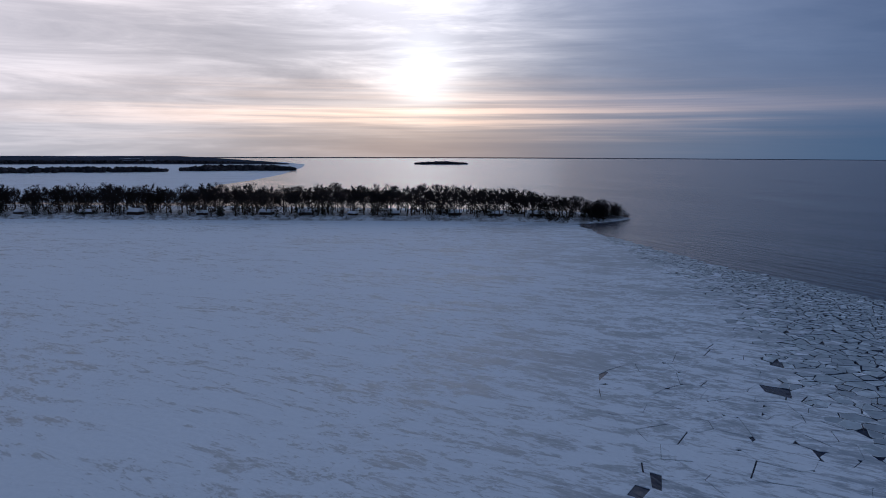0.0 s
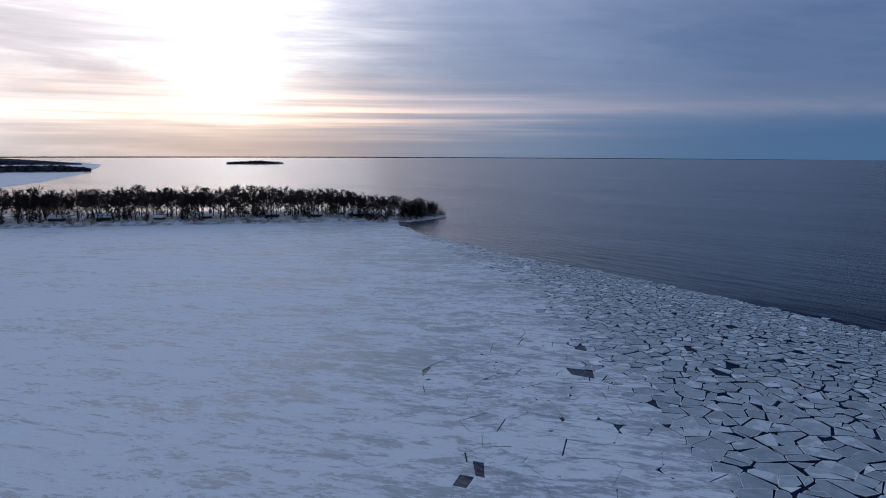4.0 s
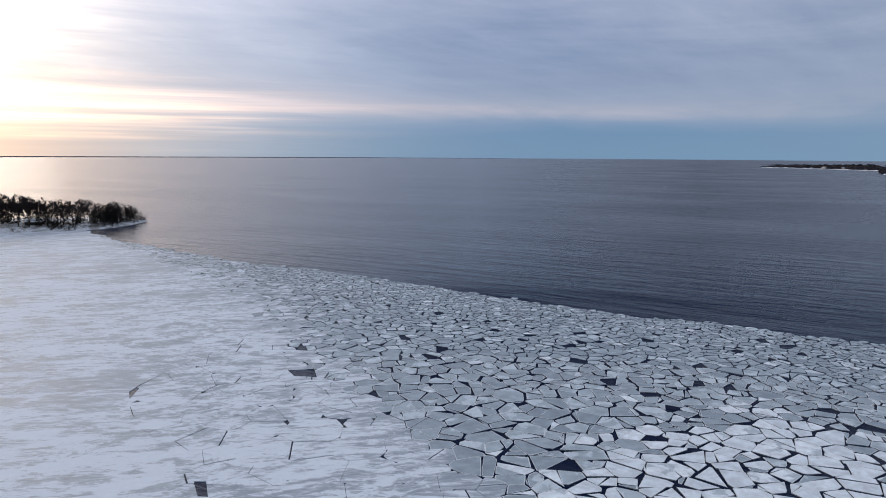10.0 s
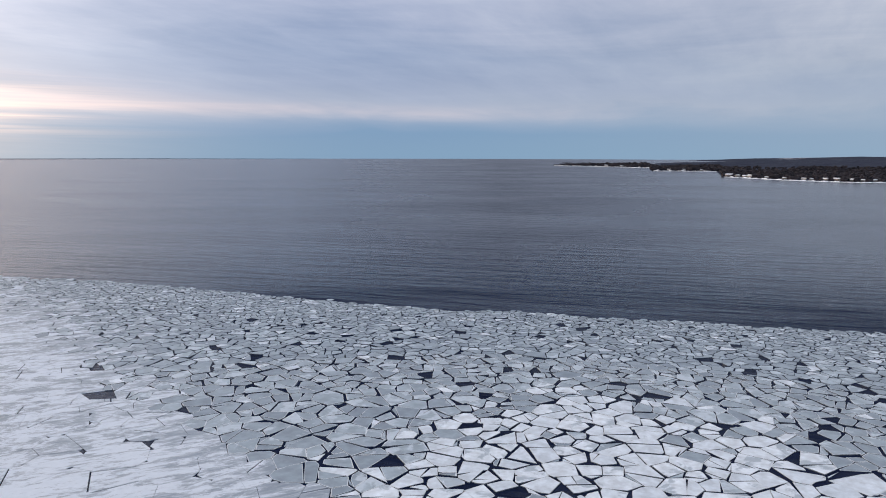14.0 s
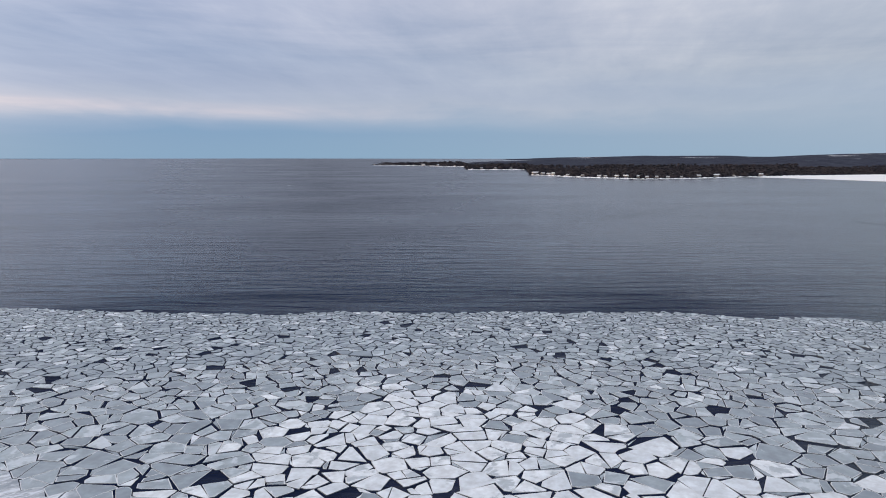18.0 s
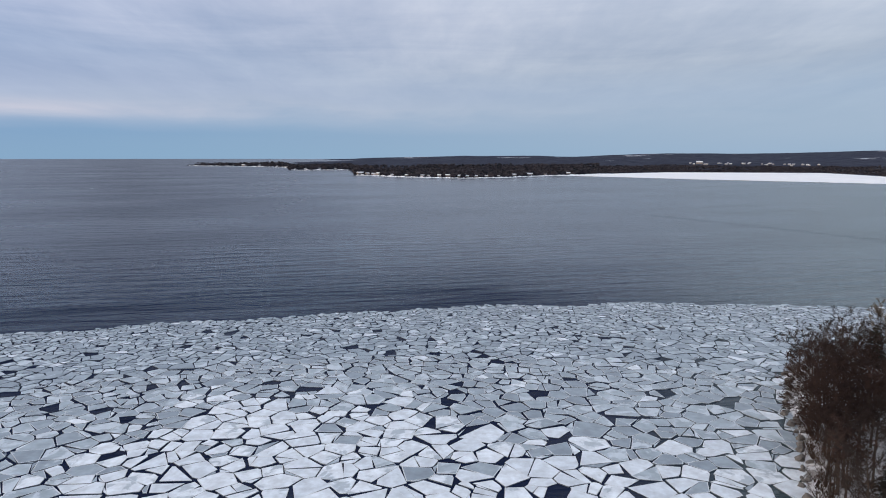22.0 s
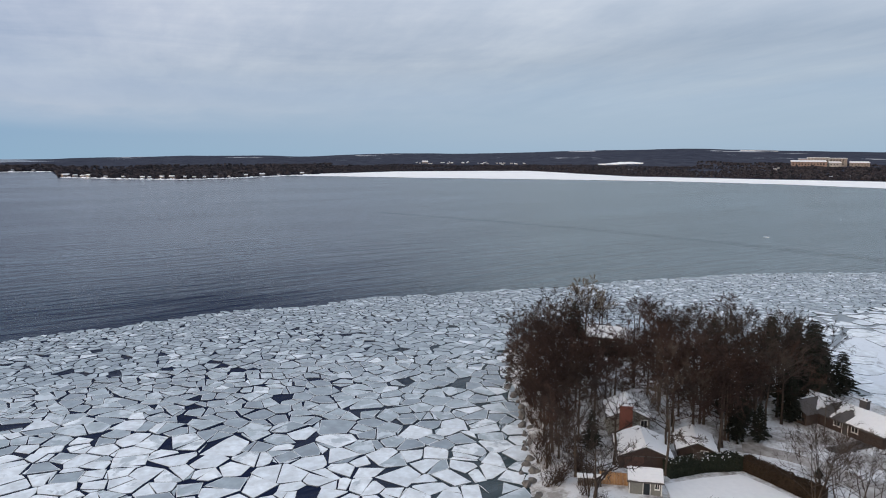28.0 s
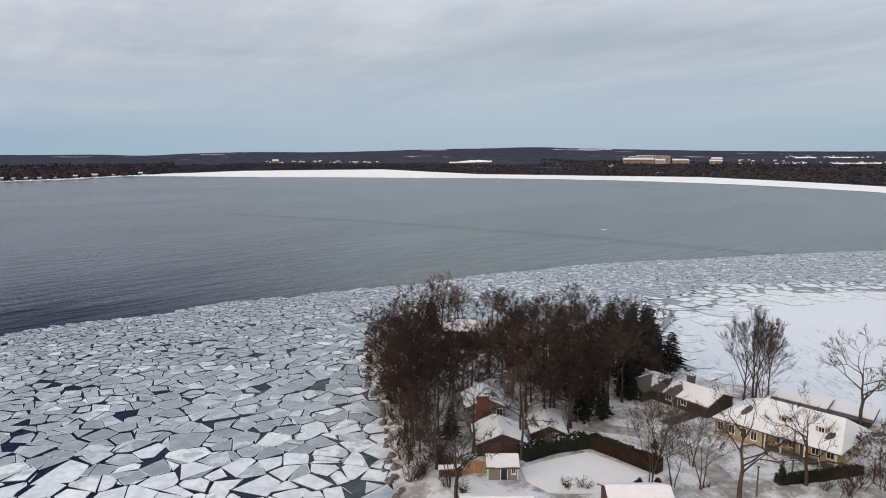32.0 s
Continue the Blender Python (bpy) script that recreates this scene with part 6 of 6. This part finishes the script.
def hedge(name, pts, h, w, leaf, label, count, snow=0.0):
    """Clipped hedge: a dark core under a coat of many small leaf clumps."""
    rng = random.Random(name)
    ob = tagged(new(name), label, "hedge")
    core, coat, cap = Shape(), Shape(), Shape()
    for (x0, y0), (x1, y1) in zip(pts, pts[1:]):
        d = Vector((x1 - x0, y1 - y0, 0))
        ln = d.length
        d.normalize()
        sd = Vector((-d.y, d.x, 0))
        a, b = Vector((x0, y0, GZ - 0.3)), Vector((x1, y1, GZ - 0.3))
        core.solid([a - sd * w * 0.4, b - sd * w * 0.4, b + sd * w * 0.4, a + sd * w * 0.4],
                   [a - sd * w * 0.33 + Vector((0, 0, h)), b - sd * w * 0.33 + Vector((0, 0, h)), b + sd * w * 0.33 + Vector((0, 0, h)), a + sd * w * 0.33 + Vector((0, 0, h))])
        for _ in range(int(count * ln)):
            t, u = rng.uniform(0, ln), rng.uniform(-1, 1)
            z = rng.uniform(0.05, 1.0)
            if rng.random() < 0.5:
                z, u = 1.0 + rng.gauss(0, 0.03), u * 0.8
            else:
                u = math.copysign(0.86 - 0.15 * z, u)
            p = a + d * t + sd * (u * w * 0.5) + Vector((0, 0, 0.2 + z * h * (0.95 + 0.08 * noise.noise((t * 0.8, 0, 0)))))
            for _k in range(3):
                q = p + Vector((rng.gauss(0, 0.14), rng.gauss(0, 0.14), rng.gauss(0.06, 0.12)))
                coat.spike(p, q, 0.075)
            if rng.random() < snow and z > 0.8:
                s0 = rng.uniform(0.03, 0.10)
                cap.solid([p + Vector((-s0, -s0, 0.05)), p + Vector((s0, -s0, 0.05)), p + Vector((s0, s0, 0.05)), p + Vector((-s0, s0, 0.05))],
                          [p + Vector((-s0 * .6, -s0 * .6, 0.14)), p + Vector((s0 * .6, -s0 * .5, 0.15)), p + Vector((s0 * .6, s0 * .6, 0.14)), p + Vector((-s0 * .5, s0 * .6, 0.13))])
    part("core", core, leaf, ob)
    part("leaves", coat, leaf, ob)
    if cap.v:
        part("snow_tufts", cap, ROOF_SNOW, ob, "tufts of snow")


hedge("evergreen_hedge", [(78.2, -52.6), (78.8, -58.0), (77.9, -64.0)], 2.2, 2.4, HEDGE_GREEN, "tall dark evergreen hedge dusted with snow", 120, 0.10)
hedge("brown_hedge", [(77.7, -64.6), (72.0, -66.2), (66.6, -67.6)], 2.0, 2.2, HEDGE_BROWN, "tall brown hedge along the garden", 130)
hedge("low_hedge", [(57.0, -79.0), (55.4, -85.0), (53.9, -92.0)], 1.25, 1.5, HEDGE_GREEN, "low dark clipped hedge with snow on top", 100, 0.006)

# tracks and drives
def strip(name, pts, w, z, mat, label):
    sh = Shape()
    rows = []
    for i, (x, y) in enumerate(pts):
        a, b = pts[max(0, i - 1)], pts[min(len(pts) - 1, i + 1)]
        d = Vector((b[0] - a[0], b[1] - a[1])).normalized()
        k = w / 2 * (1 + 0.18 * noise.noise((i * 1.7, 0, 0)))
        rows.append(((x - d.y * k, y + d.x * k), (x + d.y * k, y - d.x * k)))
    for (a, b), (c, d) in zip(rows, rows[1:]):
        ring = [(*b, 0), (*d, 0), (*c, 0), (*a, 0)]
        sh.solid([(x, y, z - 0.5) for x, y, _ in ring], [(x, y, z) for x, y, _ in ring])
    return tagged(part(name, sh, mat), label, "road", kind="structure")


strip("road", [(55.3, -70.9), (59.1, -72.6), (63.0, -74.2), (67.1, -75.7), (71.4, -76.5), (75.2, -75.7), (78.7, -73.7), (81.7, -71.2), (83.4, -68.8)], 3.2, GZ + 0.13, ROADWAY, "slushy rutted lane through the snow")
strip("drive", [(79.0, -81.0), (79.6, -85.0), (80.0, -88.2)], 2.3, GZ + 0.15, ASPHALT, "cleared dark asphalt drive before the bungalow")
sh = Shape()
lawn = [(72.5, -49.6), (76.0, -51.0), (76.3, -56.0), (76.0, -62.6), (71.5, -64.2), (66.4, -65.2), (65.0, -57.0), (68.5, -50.6)]
sh.prism(lawn[::-1] if area(lawn) < 0 else lawn, GZ - 0.4, GZ + 0.17)
tagged(part("lawn", sh, ROOF_SNOW), "smooth untouched snow on the hedged lawn", "lawn", kind="structure")


def pole(x, y, h, r, label):
    ob = tagged(new("utility_pole"), label, "pole")
    sh = Shape()
    sh.tube((0, 0, -0.4), (0, 0, h), r, r * 0.75, 8)
    sh.face([(r * 0.75 * math.cos(6.283 * i / 8), r * 0.75 * math.sin(6.283 * i / 8), h) for i in range(8)])
    part("post", sh, POLE_WOOD, ob)
    sh = Shape()
    sh.box(-0.12, 0.12, -0.16, 0.16, h - 0.02, h + 0.12)
    part("cap", sh, SHINGLE, ob)
    ob.location = (x, y, GZ)


# plain utility poles, none carries a lamp
pole(57.4, -82.6, 6.4, 0.11, "thin weathered wooden utility pole in the garden")
pole(55.8, -73.6, 4.0, 0.12, "short weathered wooden pole by the lane")
pole(84.0, -84.2, 5.0, 0.09, "thin dark pole beside the drive")

# firewood under snow beside the fence
def wood_stack(x0, y0, x1, y1):
    ob = tagged(new("wood_stack"), "low stack of split firewood under a snow cap", "firewood")
    ln = math.hypot(x1 - x0, y1 - y0)
    rng = random.Random(17)
    for row in range(5):
        sh = Shape()
        for k in range(int(ln / 0.26)):
            x = -ln / 2 + 0.13 + 0.26 * k + rng.uniform(-0.02, 0.02)
            z = 0.1 + 0.21 * row + rng.uniform(-0.01, 0.01)
            sh.tube((x, -0.5 + rng.uniform(-0.05, 0.05), z), (x, 0.5, z), 0.115, 0.10, 6)
            sh.face([(x + 0.115 * math.cos(6.283 * i / 6), -0.5, z + 0.115 * math.sin(6.283 * i / 6)) for i in range(6)])
        part("log_row", sh, POLE_WOOD, ob)
    sh = Shape()
    c = 9
    ring = [(-ln / 2 - 0.1 + (ln + 0.2) * i / (c - 1), -0.58 + rng.uniform(-0.06, 0.06)) for i in range(c)] + [(ln / 2 + 0.1 - (ln + 0.2) * i / (c - 1), 0.56 + rng.uniform(-0.06, 0.06)) for i in range(c)]
    sh.solid([(x, y, 1.12) for x, y in ring], [(x * 0.97, y * 0.86, 1.3 + rng.uniform(0, 0.06)) for x, y in ring])
    part("snow_cap", sh, ROOF_SNOW, ob, "rounded snow cap")
    ob.matrix_basis = frame_pose(x0, y0, x1, y1)


wood_stack(79.3, -39.9, 78.0, -43.0)

# stray floes adrift on the open bay
drift_rng = random.Random(29)


def build_drift():
    sh = Shape()
    ring = [(2.2 * drift_rng.uniform(0.6, 1.2) * math.cos(6.283 * i / 9), 1.5 * drift_rng.uniform(0.6, 1.2) * math.sin(6.283 * i / 9)) for i in range(9)]
    sh.prism(ring, -0.1, 0.16)
    return tagged(part("drifting_floe", sh, FLOE_WHITE), "lone white ice floe adrift on open water", "ice floe")


drift = Maker(build_drift)
for az, d, k in ((130.2, 420, 0.3), (135.0, 560, 0.4), (121.6, 1120, 1.4), (56.3, 960, 1.2)):
    drift.place(at(*polar(az, d), 0, drift_rng.uniform(0, 360), k))

# stones along the near shore
rock_rng = random.Random(3)


def build_rock():
    sh = Shape()
    c = 7
    for zz, rr in ((-0.3, 0.9), (0.15, 1.0), (0.5, 0.6)):
        for i in range(c):
            t = 6.283 * i / c
            q = rr * rock_rng.uniform(0.7, 1.2) * 0.6
            sh.v.append((q * math.cos(t), q * math.sin(t), zz * rock_rng.uniform(0.8, 1.2)))
    for lv in range(2):
        for i in range(c):
            a, b = lv * c + i, lv * c + (i + 1) % c
            sh.f.append((a, b, b + c, a + c))
    sh.f.append(tuple(2 * c + i for i in range(c)))
    sh.m = [0] * len(sh.f)
    return tagged(part("shore_rock", sh, ROCK), "dark rounded stone on the icy shore", "rock", "stones along the shore")


rock = Maker(build_rock)
for (x0, y0), (x1, y1) in zip(LAND[:6], LAND[1:7]):
    n_ = int(math.hypot(x1 - x0, y1 - y0) / 1.1)
    for i in range(n_):
        t = (i + rock_rng.random()) / n_
        rock.place(at(x0 + (x1 - x0) * t + rock_rng.gauss(0, 0.7), y0 + (y1 - y0) * t + rock_rng.gauss(0, 0.7), 0.15, rock_rng.uniform(0, 360), rock_rng.uniform(0.5, 1.3)))


# ---- far houses ----
def build_far_house(w, l, h, rise, mat, label):
    def build():
        ob = tagged(new("far_house"), label, "house")
        gable = Shape()
        gable.box(-w / 2, w / 2, -l / 2, l / 2, -3, h)
        wl = part("wall", gable, mat, ob)
        sh = Shape()
        o_ = 0.5
        ring = [(-l / 2 - o_, h - 0.2), (0, h + rise), (l / 2 + o_, h - 0.2)]
        sh.solid([(-w / 2 - o_, a, b) for a, b in ring][::-1], [(w / 2 + o_, a, b) for a, b in ring][::-1])
        part("roof", sh, ROOF_SNOW, ob, "snowy roof")
        for k in range(3):
            sh = Shape()
            x = -w / 2 + w * (k + 0.5) / 3
            sh.box(x - 0.6, x + 0.6, -l / 2 - 0.06, -l / 2 - 0.004, 0.9, 2.2)
            part("window", sh, GLASS, wl)
        return ob
    return Maker(build)


point_house = build_far_house(11, 8, 3.2, 2.6, WALL_BROWN, "dark cottage with snowy roof among trees on the point")
house_rng = random.Random(8)
for x in (-560, -500, -440, -395, -330, -285, -240, -205, -160, -118, -92, -60, -32, 8, 36, 62):
    front = along(FRONT, x)
    point_house.place(at(x, front + house_rng.uniform(11, 18), 1.9, house_rng.uniform(-40, 40), house_rng.uniform(0.5, 0.8)))
shore_house = build_far_house(12, 8, 3.0, 1.9, FAR_WALL, "far lakeside house with snowy roof under bare trees")
for a in SHORE_HOMES:
    rs = along(SHORE, a)
    r = rs + house_rng.uniform(12, 30)
    shore_house.place(at(*polar(a, r), 1.9, 180 - a + house_rng.uniform(-60, 60), house_rng.uniform(0.35, 0.95)))
row_house = build_far_house(20, 12, 4.0, 3.5, FAR_WALL, "far farm building with white snowy roof on the slope")
for a, r in ((103.2, 2350), (104.3, 2330), (105.2, 2360), (106.0, 2350), (106.8, 2400), (107.8, 2330), (108.6, 2380), (109.5, 2350), (110.4, 2400), (111.2, 2330),
             (138.6, 2250), (139.8, 2300), (141.2, 2280), (142.6, 2260), (143.5, 2900), (144.4, 2950), (145.2, 2880), (146.1, 2940), (147.0, 2900), (147.8, 2860), (148.4, 2920),
             (144.0, 2180), (146.0, 2150), (147.5, 2120), (149.0, 2090), (131.0, 1800), (138.0, 1900)):
    for _ in range(3):
        aa, rr = a + house_rng.uniform(-0.55, 0.55), r + house_rng.uniform(-70, 70)
        row_house.place(at(*polar(aa, rr), hill(aa, rr) + 2.0, 180 - aa + house_rng.uniform(-25, 25), house_rng.uniform(0.2, 0.42)))

# large institution on the hillside
college = tagged(new("hospital_complex"), "long pale brick institutional building with snowy low roofs", "building")
for w0, w1, l0, l1, h0, mat, rise in ((-70, 22, 0, 30, 19, FAR_BRICK, 10), (-24, 34, 42, 64, 44, PALE_WALL, 2), (34, 80, 44, 66, 40, FAR_WALL, 3), (28, 58, -6, 22, 15, PALE_WALL, 8), (-48, -24, 40, 58, 34, FAR_BRICK, 4),
                                      (84, 132, 8, 28, 15, FAR_WALL, 9), (196, 232, 4, 24, 12, FAR_WALL, 8), (206, 238, 30, 48, 26, FAR_WALL, 9)):
    sh = Shape()
    sh.box(w0, w1, l0, l1, -8, h0)
    wl = part("wing", sh, mat, college)
    sh = Shape()
    slope = [(l0 - 0.6, h0 + 0.004), (l1 + 0.6, h0 + 0.004), (l1 + 0.6, h0 + rise), (l0 - 0.6, h0 + 1.2)]
    sh.solid([(w0 - 0.6, a, b) for a, b in slope], [(w1 + 0.6, a, b) for a, b in slope])
    part("roof", sh, ROOF_SNOW, wl, "snow-covered low roof")
    for floor_ in range(max(1, int(h0 / 8))):
        for k in range(int((w1 - w0) / 8)):
            sh = Shape()
            x = w0 + 4 + 8 * k
            sh.box(x - 2.2, x + 2.2, l0 - 0.15, l0 - 0.01, 2.4 + 8 * floor_, 6.0 + 8 * floor_)
            part("window", sh, GLASS, wl)
college.matrix_basis = Matrix.Translation((*polar(133.3, 1960), hill(133.3, 1960) + 6)) @ pose(0, 0, 0, 0, 0, -133.6 + 8) @ Matrix.Diagonal((0.85, 0.85, 0.42, 1))
sh = Shape()
for a0, a1, r0, r1 in ((117.5, 121.0, 2080, 2330), (128.0, 130.6, 4250, 4520), (139.6, 141.4, 2080, 2180), (142.5, 144.6, 2100, 2200), (146.2, 149.2, 2050, 2130), (143.8, 145.2, 2840, 2980), (146.0, 147.8, 2900, 3020)):
    n_ = 12
    for i in range(n_):
        aa, ab = a0 + (a1 - a0) * i / n_, a0 + (a1 - a0) * (i + 1) / n_
        j0, j1 = 30 * noise.noise((i, a0, 0)), 30 * noise.noise((i + 1, a0, 0))
        fa, fb = [0.15 + 0.85 * math.sin(math.pi * q / n_) * (0.75 + 0.5 * noise.noise((q * 0.9, a0, 5))) for q in (i, i + 1)]
        ra, rb = r0 + (r1 - r0) * 0.4 * fa, r0 + (r1 - r0) * 0.4 * fb
        ring = [(*polar(ab, r0 + j1), hill(ab, r0) + 2), (*polar(aa, r0 + j0), hill(aa, r0) + 2), (*polar(aa, ra + j0), hill(aa, ra) + 3), (*polar(ab, rb + j1), hill(ab, rb) + 3)]
        sh.solid([(x, y, z - 2.5) for x, y, z in ring], ring)
tagged(part("snow_fields", sh, SNOW_FAR), "open snow fields on the far slopes", "field", kind="structure")
